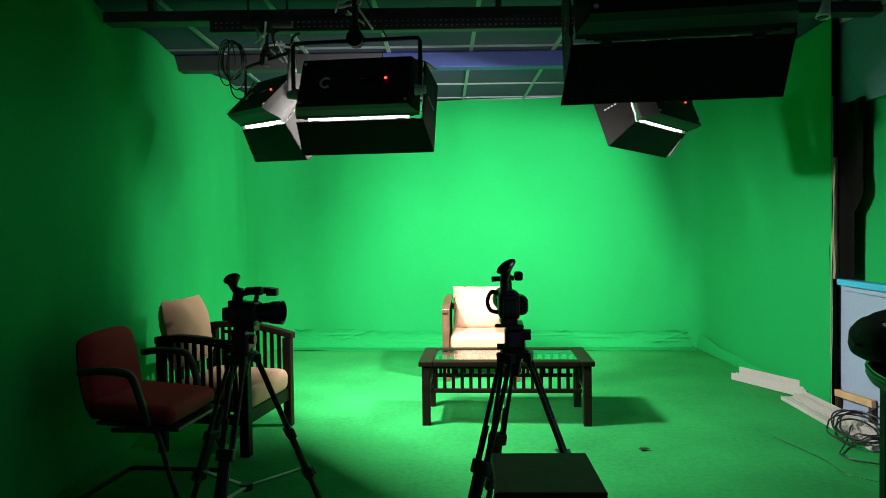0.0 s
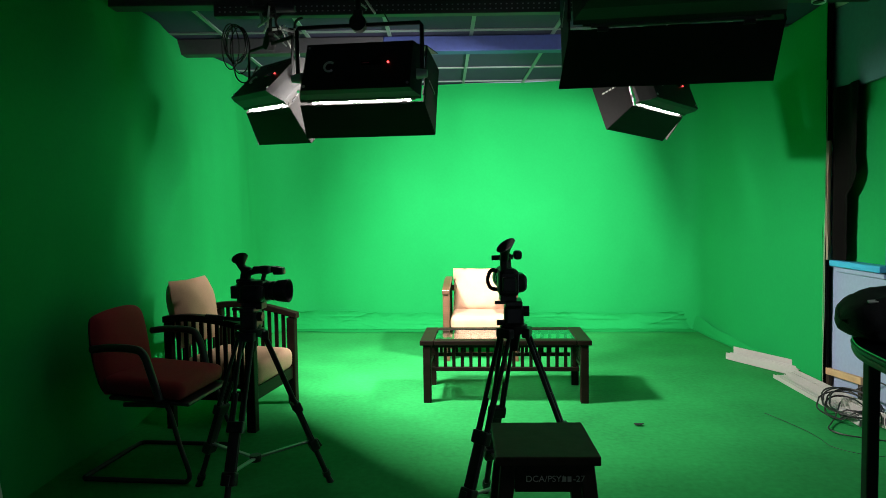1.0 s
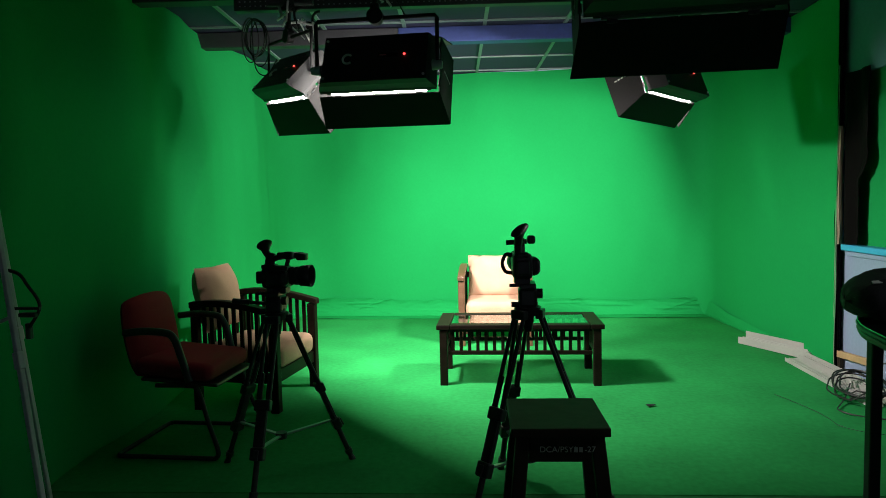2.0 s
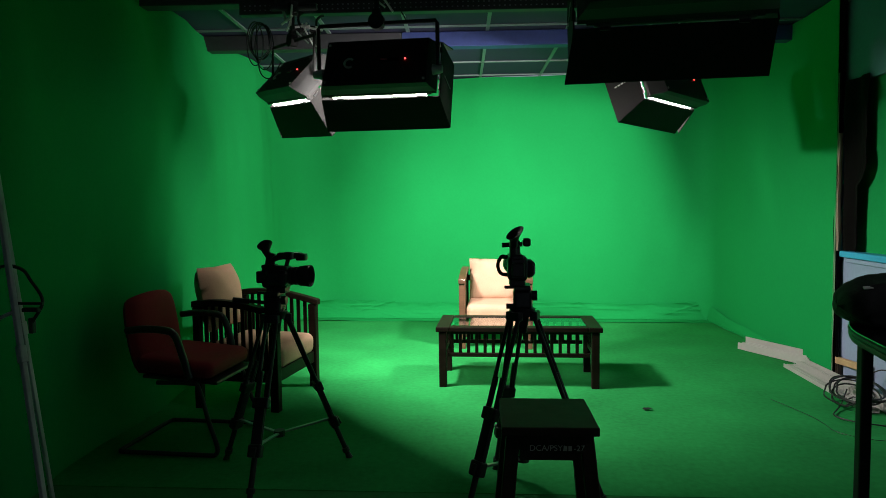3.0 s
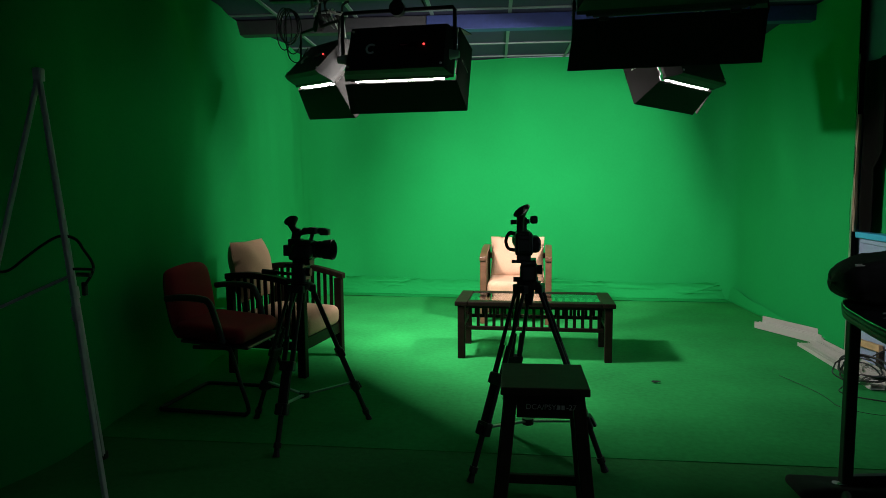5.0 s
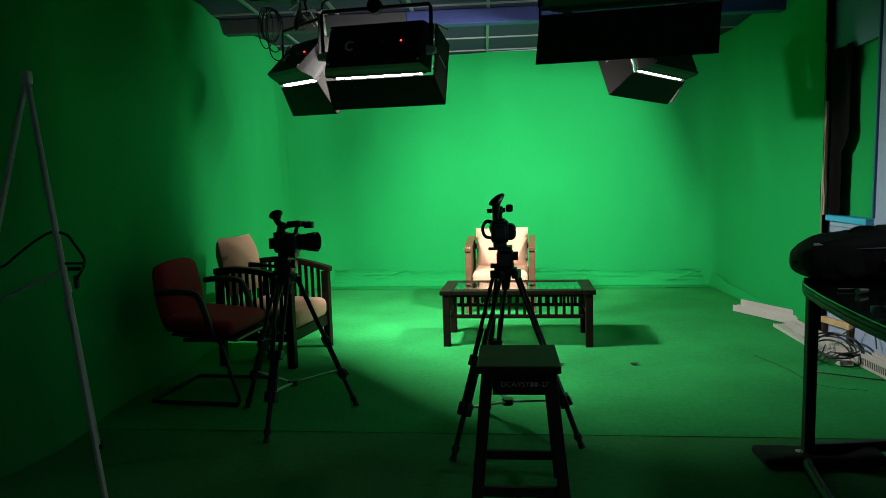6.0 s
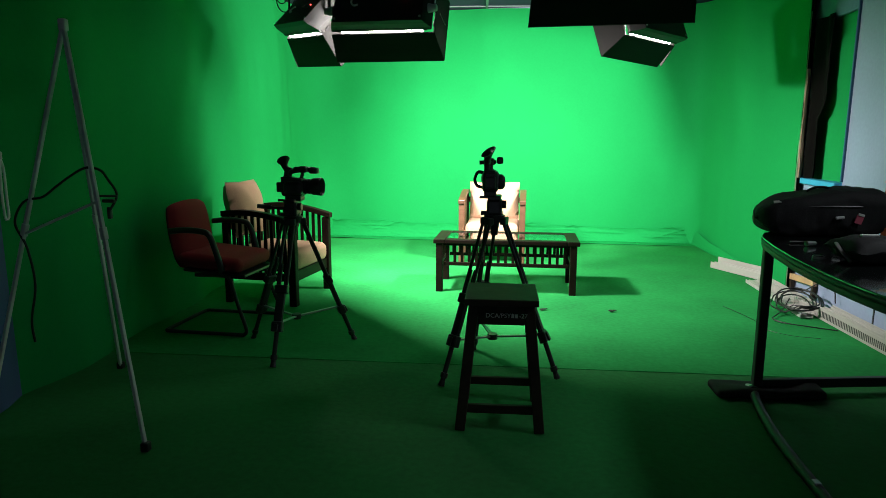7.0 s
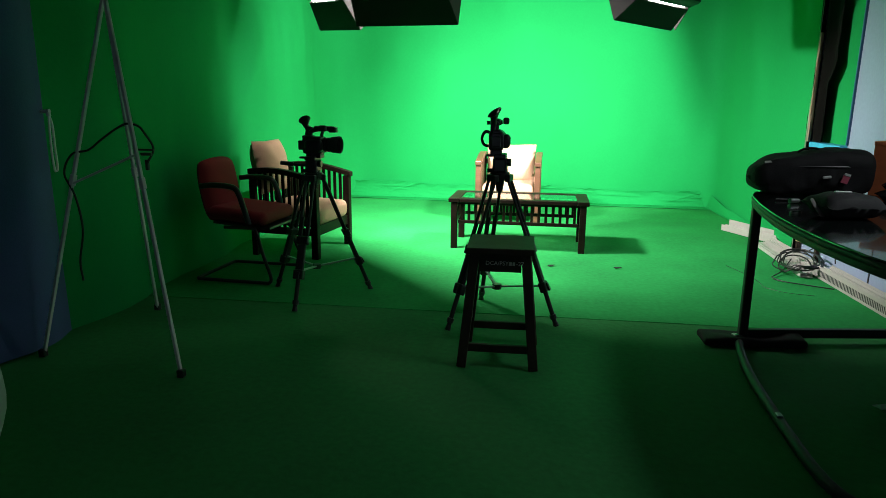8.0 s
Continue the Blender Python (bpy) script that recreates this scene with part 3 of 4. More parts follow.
LIGHTS = [
    studio_light((-0.445, 3.54, 1.805), -2.5, 27, LAMP_BIG, "black fluorescent studio light with open barn doors", leans=((1, 8.0),), spread=147.0, knob=PALE_ALU, upper=30.0),
    studio_light((-1.102, 4.03, 1.832), -48, 42, LAMP_LEFT, "black studio light turned inward, side door brightly lit", roll=4.5, opening=18.0, leans=((-1, 20.0), (1, 14.0)), tube_area=(0.34, 0.22), upper=18.0),
    studio_light((1.296, 4.715, 1.918), 47, 22, LAMP_RIGHT, "black studio light turned inward, tubes glowing", roll=2.0, opening=16.0, spread=180.0, tube_area=(0.22, 0.13), shift=-0.10, leans=((-1, 6.0), (1, 26.0)), upper=12.0),
    studio_light((0.856, 2.265, 1.806), -3.5, 27, 0, "unlit black studio light seen from behind", side=2.0),
]
for p in LIGHTS:
    q = SLANT.inverted() @ p
    lighting_pipe(q.y, 2.66, q.x - 0.14, q.x + 0.16)


# ---- low table ----
def low_table():
    t = thing("low_table", "dark wooden low table with slatted sides and glass top", "table", pose(0.33, 4.706, 0.0, 0, 0, 0.6))
    W, D, H = 1.22, 0.557, 0.455
    x, y = W / 2, D / 2
    for sx in (-1, 1):
        part("top_rail", box((sx * (x - 0.05), 0, H - 0.018), (0.10, D, 0.036), 0.006), WOOD_DARK, t)
    for sy in (-1, 1):
        part("top_rail", box((0, sy * (y - 0.045), H - 0.018), (W - 0.204, 0.09, 0.036), 0.006), WOOD_DARK, t)
    part("glass", box((0, 0, H - 0.008), (W - 0.206, D - 0.186, 0.008), 0.001), GLASS, t, "clear glass inset")
    for sx in (-1, 1):
        for sy in (-1, 1):
            part("leg", box((sx * (x - 0.050), sy * (y - 0.036), (H - 0.036) / 2), (0.056, 0.056, H - 0.037), 0.005), WOOD_DARK, t)
    for sy in (-1, 1):
        yy = sy * (y - 0.036)
        part("apron", box((0, yy, H - 0.045), (W - 0.17, 0.022, 0.018), 0.003), WOOD_DARK, t)
        part("lower_rail", box((0, yy, 0.245), (W - 0.17, 0.026, 0.030), 0.004), WOOD_DARK, t)
        for k in range(17):
            part("slat", box((-0.49 + k * 0.98 / 16, yy, 0.332), (0.024, 0.012, 0.146), 0.002), WOOD_DARK, t)
    for sx in (-1, 1):
        xx = sx * (x - 0.050)
        part("apron", box((xx, 0, H - 0.045), (0.022, D - 0.14, 0.018), 0.003), WOOD_DARK, t)
        part("lower_rail", box((xx, 0, 0.245), (0.026, D - 0.14, 0.030), 0.004), WOOD_DARK, t)
        for k in range(7):
            part("slat", box((xx, -0.165 + k * 0.33 / 6, 0.332), (0.012, 0.024, 0.146), 0.002), WOOD_DARK, t)
    return t


low_table()


# ---- armchairs ----
def arm_curve(k):
    """Height of the arched side rail, k from the front (0) to the back (1)."""
    return 0.645 + 0.078 * math.sin(math.pi * 0.68 * k)


def armchair(m, label, wood, back_lean=14.0, back_y=0.155, back_z=0.61, back_x=0.0, back_w=0.55):
    """Faces its own -y. Slatted sides under arched rails, loose seat and back cushions."""
    t = thing("armchair", label, "armchair", m, "wooden armchairs")
    W, D = 0.69, 0.62
    for sx in (-1, 1):
        x = sx * (W / 2 - 0.03)
        part("front_post", box((x, -D / 2 + 0.03, 0.315), (0.06, 0.06, 0.63), 0.008), wood, t)
        part("rear_post", box((x, D / 2 - 0.03, 0.345), (0.05, 0.05, 0.69), 0.006), wood, t)
        top = [(-D / 2 - 0.015 + D * k / 12 * 1.02, arm_curve(k / 12) + 0.02) for k in range(13)]
        low = [(a, b - 0.042) for a, b in reversed(top)]
        part("arm_rail", prism(top + low, 0.066, "x", x - 0.033, 0.005), wood, t)
        part("side_rail", box((x, 0, 0.225), (0.03, D - 0.11, 0.06), 0.004), wood, t)
        for k in range(9):
            y = -D / 2 + 0.095 + k * (D - 0.19) / 8
            h = arm_curve((y + D / 2) / D) - 0.02
            part("side_slat", box((x, y, (0.25 + h) / 2), (0.014, 0.026, h - 0.25), 0.002), wood, t)
    part("front_rail", box((0, -D / 2 + 0.03, 0.235), (W - 0.12, 0.028, 0.085), 0.004), wood, t)
    part("rear_rail", box((0, D / 2 - 0.03, 0.235), (W - 0.11, 0.028, 0.07), 0.004), wood, t)
    part("back_rail", box((0, D / 2 - 0.03, 0.62), (W - 0.11, 0.026, 0.06), 0.005), wood, t)
    for k in range(8):
        part("back_slat", box((-0.22 + k * 0.063, D / 2 - 0.03, 0.43), (0.026, 0.012, 0.33), 0.002), wood, t)
    part("seat_board", box((0, 0, 0.268), (W - 0.13, D - 0.10, 0.014), 0.002), wood, t)
    seat = part("seat_cushion", box((0, -0.03, 0.355), (W - 0.13, D - 0.06, 0.155), 0.055, (2, 0, 0), seg=6), CREAM, t, "thick cream seat cushion", smooth=True)
    bm = pillow(back_w, 0.44, 0.19, seed=m.translation.x)
    bmesh.ops.transform(bm, matrix=pose(back_x, D / 2 - back_y, back_z, -back_lean, 0, 0), verts=bm.verts)
    part("back_cushion", bm, CREAM, t, "plump cream back cushion", smooth=True)
    return t


armchair(pose(-1.515, 4.13, 0, 0, 0, 84), "dark wooden armchair with cream cushions beside the wall", WOOD_DARK, back_lean=10.0, back_y=0.075, back_z=0.735, back_x=-0.10, back_w=0.44)
armchair(pose(0.138, 6.05, 0, 0, 0, 0), "brown wooden armchair with brightly lit cream cushions", WOOD_ARM)


# ---- red visitor chair ----
def visitor_chair(m):
    """Faces its own -y, on a bent tube frame without rear legs."""
    t = thing("visitor_chair", "maroon upholstered office chair on a black tube frame", "chair", m)
    bm = box((0, 0.012, 0.478), (0.49, 0.455, 0.10), 0.049, (5, 0, 0), seg=6)
    part("seat", bm, RED, t, "thick maroon padded seat", smooth=True)
    part("seat_pan", box((0, -0.02, 0.412), (0.46, 0.44, 0.02), 0.008, (4, 0, 0)), BLACK_PLASTIC, t)
    bm = bmesh.new()
    def back(u, v, s):
        q = 2 * v - 1
        k = 0.24
        a, b = u * (1 - k + k * math.sqrt(1 - q * q * 0.75)), q * (1 - k + k * math.sqrt(1 - u * u * 0.75))
        fat = 0.046 * math.sqrt(max(0.0, (1 - u ** 6) * (1 - q ** 8)))
        return (a * 0.236, 0.205 + 0.035 * (b + 1) + 0.03 * a * a + s * fat, 0.642 + 0.230 * b)
    for s in (-1, 1):
        sheet(22, 22, lambda a, b: back(a * 2 - 1, b, s), bm=bm)
    bmesh.ops.remove_doubles(bm, verts=bm.verts, dist=0.0005)
    part("backrest", bm, RED, t, "rounded maroon padded backrest", smooth=True)
    for sx in (-1, 1):
        x = sx * 0.275
        pts = smooth_line([(x, 0.25, 0.69), (x, 0.15, 0.70), (x, 0.03, 0.695), (x, -0.03, 0.668), (x, -0.07, 0.56), (x * 0.95, -0.10, 0.43)], 6)
        part("armrest", pipe(pts, 0.02, 10), BLACK_PLASTIC, t, smooth=True)
        pts = smooth_line([(x * 0.9, 0.10, 0.40), (x * 0.9, -0.10, 0.40), (x * 0.92, -0.145, 0.375), (x * 0.95, -0.20, 0.2), (x * 0.98, -0.25, 0.06), (x * 0.98, -0.235, 0.018), (x * 0.98, -0.18, 0.014), (x * 0.98, 0.27, 0.014), (x * 0.95, 0.32, 0.014), (x * 0.80, 0.335, 0.014), (0, 0.335, 0.014)], 5)
        part("leg_tube", pipe(pts, 0.0125, 10), BLACK_METAL, t, smooth=True)
    part("cross_tube", rod((-0.25, -0.10, 0.40), (0.25, -0.10, 0.40), 0.011), BLACK_METAL, t)
    return t


visitor_chair(pose(-1.543, 3.27, 0, 0, 0, 88))


# ---- stool ----
def stool():
    t = thing("stool", "dark wooden stool with tapered legs and chalked marks", "stool", pose(0.40, 2.03, 0, 0, 0, 2.5))
    part("seat", box((0, 0, 0.585), (0.325, 0.335, 0.030), 0.004), WOOD_STOOL, t)
    legs = [(sx, sy) for sx in (-1, 1) for sy in (-1, 1)]
    def at(sx, sy, z):
        k = 1 - z / 0.57
        return Vector((sx * (0.122 + 0.055 * k), sy * (0.125 + 0.055 * k), z))
    for sx, sy in legs:
        part("leg", bar(at(sx, sy, 0.0), at(sx, sy, 0.57), 0.046, 0.046, 0.004, up=(0, 1, 0)), WOOD_STOOL, t)
    for sy in (-1, 1):
        a, b = at(-1, sy, 0.525), at(1, sy, 0.525)
        part("apron", box((a + b) / 2 + Vector((0, sy * 0.0132, 0)), (b.x - a.x - 0.047, 0.020, 0.085), 0.003), WOOD_STOOL, t)
        a, b = at(-1, sy, 0.10 if sy < 0 else 0.10), at(1, sy, 0.10)
        part("stretcher", box((a + b) / 2, (b.x - a.x, 0.022, 0.04), 0.003), WOOD_STOOL, t)
    for sx in (-1, 1):
        a, b = at(sx, -1, 0.525), at(sx, 1, 0.525)
        part("apron", box((a + b) / 2, (0.020, b.y - a.y, 0.085), 0.003), WOOD_STOOL, t)
        a, b = at(sx, -1, 0.17), at(sx, 1, 0.17)
        part("stretcher", box((a + b) / 2, (0.022, b.y - a.y, 0.04), 0.003), WOOD_STOOL, t)
    return t


STOOL = stool()


# ---- tripods and camcorders ----
def tripod(m, angles, label, bowl=0.84, spread=0.37, pan=None):
    t = thing("tripod", label, "tripod", m, "video tripods")
    bm = rod((0, 0, bowl - 0.035), (0, 0, bowl), 0.05, 0.058, 20)
    rod((0, 0, bowl - 0.11), (0, 0, bowl - 0.03), 0.018, 0.03, 12, bm=bm)
    part("bowl", bm, BLACK_METAL, t, smooth=True)
    for a in angles:
        d = Vector((math.cos(radians(a)), math.sin(radians(a)), 0))
        s = Vector((-d.y, d.x, 0))
        hip, foot = d * 0.055 + Vector((0, 0, bowl - 0.03)), d * spread

        def on(k):
            return hip.lerp(foot, k)
        bm = bmesh.new()
        for o in (-0.027, 0.027):
            rod(on(0.02) + s * o, on(0.50) + s * o, 0.0095, n=10, bm=bm)
        leg = part("upper_leg", bm, BLACK_METAL, t, smooth=True)
        part("hip_joint", bar(hip - s * 0.038, hip + s * 0.038, 0.034, 0.04, 0.006), BLACK_PLASTIC, leg)
        part("leg_clamp", bar(on(0.445), on(0.505), 0.040, 0.078, 0.007, up=s), BLACK_PLASTIC, leg)
        bm = bar(on(0.48), on(0.72), 0.026, 0.050, 0.005, up=s)
        for o in (-0.020, 0.020):
            rod(on(0.30) + s * o * 0.8, on(0.74) + s * o, 0.0085, n=10, bm=bm)
        mid = part("middle_leg", bm, BLACK_METAL, t, smooth=True)
        part("leg_clamp", bar(on(0.695), on(0.765), 0.044, 0.066, 0.008, up=s), BLACK_PLASTIC, mid)
        part("clamp_lever", bar(on(0.70) + d * 0.026, on(0.75) + d * 0.032, 0.012, 0.026, 0.003, up=s), BLACK_PLASTIC, mid)
        low = part("lower_leg", rod(on(0.60), on(0.965), 0.0135, n=12), BLACK_METAL, t, smooth=True)
        part("foot_collar", rod(on(0.92), on(0.95), 0.020, n=12), BLACK_PLASTIC, low)
        part("foot", rod(on(0.955), on(1.0), 0.012, 0.019, 10), BLACK_PLASTIC, low)
    for a in angles:
        d = Vector((math.cos(radians(a)), math.sin(radians(a)), 0))
        part("spreader_arm", bar(Vector((0, 0, 0.20)), d * (0.055 + (spread - 0.055) * 0.72) + Vector((0, 0, 0.235)), 0.020, 0.010, 0.002), STEEL, t, "metal spreader arm")
    part("spreader_hub", rod((0, 0, 0.185), (0, 0, 0.215), 0.028), BLACK_PLASTIC, t)
    bm = box((0, 0, bowl + 0.044), (0.082, 0.10, 0.086), 0.014)
    rod((0, 0, bowl), (0, 0, bowl + 0.02), 0.045, n=20, bm=bm)
    box((0, 0, bowl + 0.095), (0.07, 0.13, 0.025), 0.006, bm=bm)
    head = part("fluid_head", bm, BLACK_PLASTIC, t)
    part("drag_knob", rod((0.02, -0.02, bowl + 0.06), (0.064, -0.02, bowl + 0.06), 0.022, n=16), BLACK_PLASTIC, head)
    part("lock_knob", rod((-0.072, -0.02, bowl + 0.012), (-0.04, -0.02, bowl + 0.012), 0.012, n=12), BLACK_PLASTIC, head)
    part("plate_lever", box((-0.055, -0.03, bowl + 0.098), (0.05, 0.014, 0.014), 0.004), BLACK_PLASTIC, head)
    if pan is not None:
        d = Vector((math.cos(radians(pan)), math.sin(radians(pan)), 0))
        bm = rod(d * 0.05 + Vector((0, 0, bowl + 0.045)), d * 0.19 + Vector((0, 0, bowl + 0.058)), 0.009)
        rod(d * 0.13 + Vector((0, 0, bowl + 0.052)), d * 0.215 + Vector((0, 0, bowl + 0.060)), 0.014, bm=bm)
        part("pan_handle", bm, BLACK_METAL, head)
    return t


def camcorder(m, label):
    """Lens along its own +y, standing on z = 0."""
    t = thing("camcorder", label, "video camera", m, "video cameras on tripods")
    bm = box((0, -0.015, 0.062), (0.085, 0.135, 0.110), 0.016)
    box((0.052, 0.005, 0.058), (0.056, 0.12, 0.080), 0.026, bm=bm, seg=4)
    box((0, -0.05, 0.112), (0.052, 0.075, 0.022), 0.007, bm=bm)
    box((0, -0.01, -0.003), (0.066, 0.10, 0.032), 0.004, bm=bm)
    part("body", bm, BLACK_PLASTIC, t)
    bm = rod((0, 0.045, 0.066), (0, 0.105, 0.066), 0.042, n=24)
    for y in (0.06, 0.085):
        rod((0, y, 0.066), (0, y + 0.014, 0.066), 0.046, n=24, bm=bm)
    lens = part("lens", bm, BLACK_PLASTIC, t, smooth=True)
    bm, hoops = bmesh.new(), []
    for y, r in ((0.105, 0.047), (0.110, 0.050), (0.162, 0.055), (0.165, 0.053), (0.162, 0.050), (0.128, 0.041)):
        hoops.append([bm.verts.new((r * math.cos(k * math.tau / 24), y, 0.066 + r * math.sin(k * math.tau / 24))) for k in range(24)])
    for a, b in zip(hoops, hoops[1:]):
        for k in range(24):
            bm.faces.new((a[k], a[(k + 1) % 24], b[(k + 1) % 24], b[k]))
    bmesh.ops.recalc_face_normals(bm, faces=bm.faces)
    part("lens_hood", bm, BLACK_PLASTIC, lens, smooth=True)
    # Light showing through the hood's gaps is put in as pale marks.
    bm = bmesh.new()
    for a in (0.35, -0.5):
        box((0.0475 * math.cos(a), 0.128, 0.066 + 0.0475 * math.sin(a)), (0.004, 0.012, 0.018), 0.001, (0, -math.degrees(a), 0), bm=bm)
    part("hood_glint", bm, WHITE_METAL, lens, "pale marks put in for light seen through the hood")
    part("front_glass", rod((0, 0.120, 0.066), (0, 0.129, 0.066), 0.042, n=24), LENS, lens, "glossy front lens")
    bm = pipe(smooth_line([(0, -0.04, 0.115), (0, -0.03, 0.148), (0, 0.01, 0.160), (0, 0.06, 0.164), (0, 0.125, 0.168)], 5), 0.014, 8)
    box((0, 0.055, 0.168), (0.036, 0.13, 0.030), 0.010, bm=bm)
    box((0, 0.118, 0.160), (0.042, 0.05, 0.034), 0.006, bm=bm)
    rod((0, 0.035, 0.11), (0, 0.05, 0.162), 0.011, n=8, bm=bm)
    part("top_handle", bm, BLACK_PLASTIC, t, smooth=True)
    part("microphone_holder", box((0.05, 0.07, 0.170), (0.036, 0.05, 0.038), 0.010), BLACK_PLASTIC, t)
    part("microphone", rod((-0.062, 0.07, 0.158), (0.03, 0.07, 0.162), 0.011, n=12), BLACK_PLASTIC, t)
    bm = box((-0.018, -0.055, 0.142), (0.032, 0.045, 0.075), 0.008, (-12, 0, 0))
    rod((-0.018, -0.060, 0.160), (-0.016, -0.078, 0.188), 0.018, 0.018, 14, bm=bm)
    vf = part("viewfinder", bm, BLACK_PLASTIC, t)
    bm = bmesh.new()
    rings = []
    for k in range(5):
        f = k / 4
        c = Vector((-0.016 + 0.004 * f, -0.076 - 0.004 * f, 0.180 + 0.040 * f))
        r = 0.018 + 0.020 * f ** 1.6
        rings.append([bm.verts.new(c + Vector((r * math.cos(a), r * math.sin(a), f * r * (0.55 * math.cos(a) + 0.50 * math.sin(a))))) for a in [i * math.pi / 8 for i in range(16)]])
    for a, b in zip(rings, rings[1:]):
        for k in range(16):
            bm.faces.new((a[k], a[(k + 1) % 16], b[(k + 1) % 16], b[k]))
    bm.faces.new(rings[0][::-1])
    rim = rings[-1]
    well = [bm.verts.new(q.co.lerp(Vector((-0.014, -0.078, 0.190)), 0.75)) for q in rim]
    for k in range(16):
        bm.faces.new((rim[k], rim[(k + 1) % 16], well[(k + 1) % 16], well[k]))
    bm.faces.new(well)
    part("eyecup", bm, BLACK_PLASTIC, vf, "flared rubber eyecup", smooth=True)
    part("hand_strap", pipe(smooth_line([(-0.040, 0.03, 0.105), (-0.068, 0.01, 0.108), (-0.084, -0.005, 0.074), (-0.072, -0.01, 0.038), (-0.040, 0.0, 0.028)], 5), 0.006, 8, flat=1.6), BLACK_CLOTH, t, "looped hand strap")
    part("battery", box((0, -0.095, 0.06), (0.055, 0.04, 0.06), 0.006), BLACK_PLASTIC, t)
    return t


tripod(pose(0.33, 2.61, 0), (227, -12, 111), "black video tripod with twin upper legs", bowl=0.884)
camcorder(pose(0.305, 2.62, 1.004, 0, 0, 3), "black camcorder facing the set, eyecup raised")
tripod(pose(-0.90, 2.85, 0), (-92, 33, 160), "black video tripod with a metal spreader", pan=185, bowl=0.825)
camcorder(pose(-0.875, 2.85, 0.940, 0, 0, -93), "black camcorder turned sideways, eyecup raised")


# ---- easel stand ----
def easel():
    t = thing("easel", "pale metal folding easel stand with a cable over it", "easel")
    apex = Vector((-1.40, 1.66, 1.745))
    f1, f2, f3 = Vector((-1.045, 1.455, 0)), Vector((-1.87, 1.55, 0)), Vector((-1.755, 2.34, 0))
    for f in (f1, f2, f3):
        leg = part("leg", bar(f, apex, 0.018, 0.015, 0.003, up=(0.3, 1, 0)), EASEL_GREY, t)
        part("leg_foot", box(f + Vector((0, 0, 0.02)), (0.034, 0.034, 0.04), 0.006), BLACK_PLASTIC, leg)
        k = f.lerp(apex, 0.5)
        part("leg_sleeve", bar(k, f.lerp(apex, 0.53), 0.026, 0.022, 0.004, up=(0.3, 1, 0)), EASEL_GREY, leg)
    a, b = f1.lerp(apex, 0.59), f2.lerp(apex, 0.504)
    part("crossbar", bar(a, b, 0.016, 0.010, 0.002), EASEL_GREY, t)
    part("apex_joint", box(apex, (0.032, 0.030, 0.05), 0.007), EASEL_GREY, t)
    bm = box(a + Vector((0.03, 0.03, 0.0)), (0.055, 0.02, 0.014), 0.004)
    box(a + Vector((0.03, 0.03, -0.05)), (0.016, 0.018, 0.05), 0.004, bm=bm)
    rod(a + Vector((-0.02, 0.03, 0.02)), a + Vector((0.07, 0.03, 0.02)), 0.005, bm=bm)
    part("clip", bm, BLACK_PLASTIC, t, "black tray clip")
    pts = smooth_line([(-1.63, 1.60, 0.40), (-1.635, 1.60, 0.50), (-1.60, 1.60, 0.66), (-1.62, 1.60, 0.82), (-1.665, 1.60, 0.93), (-1.62, 1.61, 1.02), (-1.54, 1.62, 1.04), (-1.47, 1.62, 1.086), (-1.40, 1.63, 1.135), (-1.33, 1.63, 1.166), (-1.27, 1.63, 1.155), (-1.233, 1.62, 1.12), (-1.196, 1.62, 1.055), (-1.219, 1.60, 0.99)], 6)
    part("cable", pipe(pts, 0.0055, 6), CABLE, t, "thin black cable draped over the stand", smooth=True)
    return t


easel()


# ---- black desk ----
DESK = 0.81


def desk():
    t = thing("desk", "black glass topped desk with a curved edge", "desk")
    H = DESK
    rim = smooth_line([(2.72, 0.36, 0), (2.30, 0.37, 0), (1.98, 0.50, 0), (1.78, 0.72, 0), (1.667, 1.01, 0), (1.630, 1.20, 0), (1.608, 1.40, 0), (1.598, 1.645, 0), (1.604, 1.87, 0), (1.620, 2.06, 0), (1.648, 2.30, 0), (1.71, 2.60, 0), (1.88, 2.86, 0), (2.30, 2.95, 0), (2.72, 2.95, 0)], 8)
    out = [(p.x, p.y) for p in rim]
    part("desktop", prism(out, 0.010, "z", H - 0.010, 0.003), GLASS_BLACK, t, "glossy black glass top")
    part("rim", pipe([(p.x + 0.006, p.y - 0.002, H - 0.020) for p in rim], 0.011, 8), BLACK_METAL, t, "black rounded edge", smooth=True)
    part("lower_rim", pipe([(p.x + 0.010, p.y - 0.004, H - 0.043) for p in rim], 0.013, 8, flat=1.2), BLACK_METAL, t, "black rounded edge", smooth=True)
    for x, y in ((1.697, 2.46), (1.83, 0.76), (2.62, 2.64), (2.62, 0.50)):
        part("leg", box((x, y, (H - 0.05) / 2), (0.045, 0.045, H - 0.05), 0.006), BLACK_METAL, t)
    part("base_tube", pipe(smooth_line([(1.69, 2.46, 0.03), (1.645, 2.30, 0.03), (1.60, 1.96, 0.03), (1.588, 1.5, 0.03), (1.60, 1.05, 0.03), (1.68, 0.88, 0.03), (1.83, 0.76, 0.03)], 6), 0.022, 10), BLACK_METAL, t, smooth=True)
    part("leg_foot", rod((1.658, 2.452, 0.0), (1.658, 2.452, 0.05), 0.022, 0.018, 14), PALE_ALU, t, "pale worn foot", smooth=True)
    part("base_bar", bar((1.71, 2.465, 0.055), (2.60, 2.635, 0.055), 0.03, 0.05), BLACK_METAL, t)
    for y in (1.48,):
        part("glide", box((1.586 + 0.02 * (y < 1.2), y, 0.052), (0.024, 0.034, 0.010), 0.003), STEEL, t, "worn steel glide")
    return t


desk()


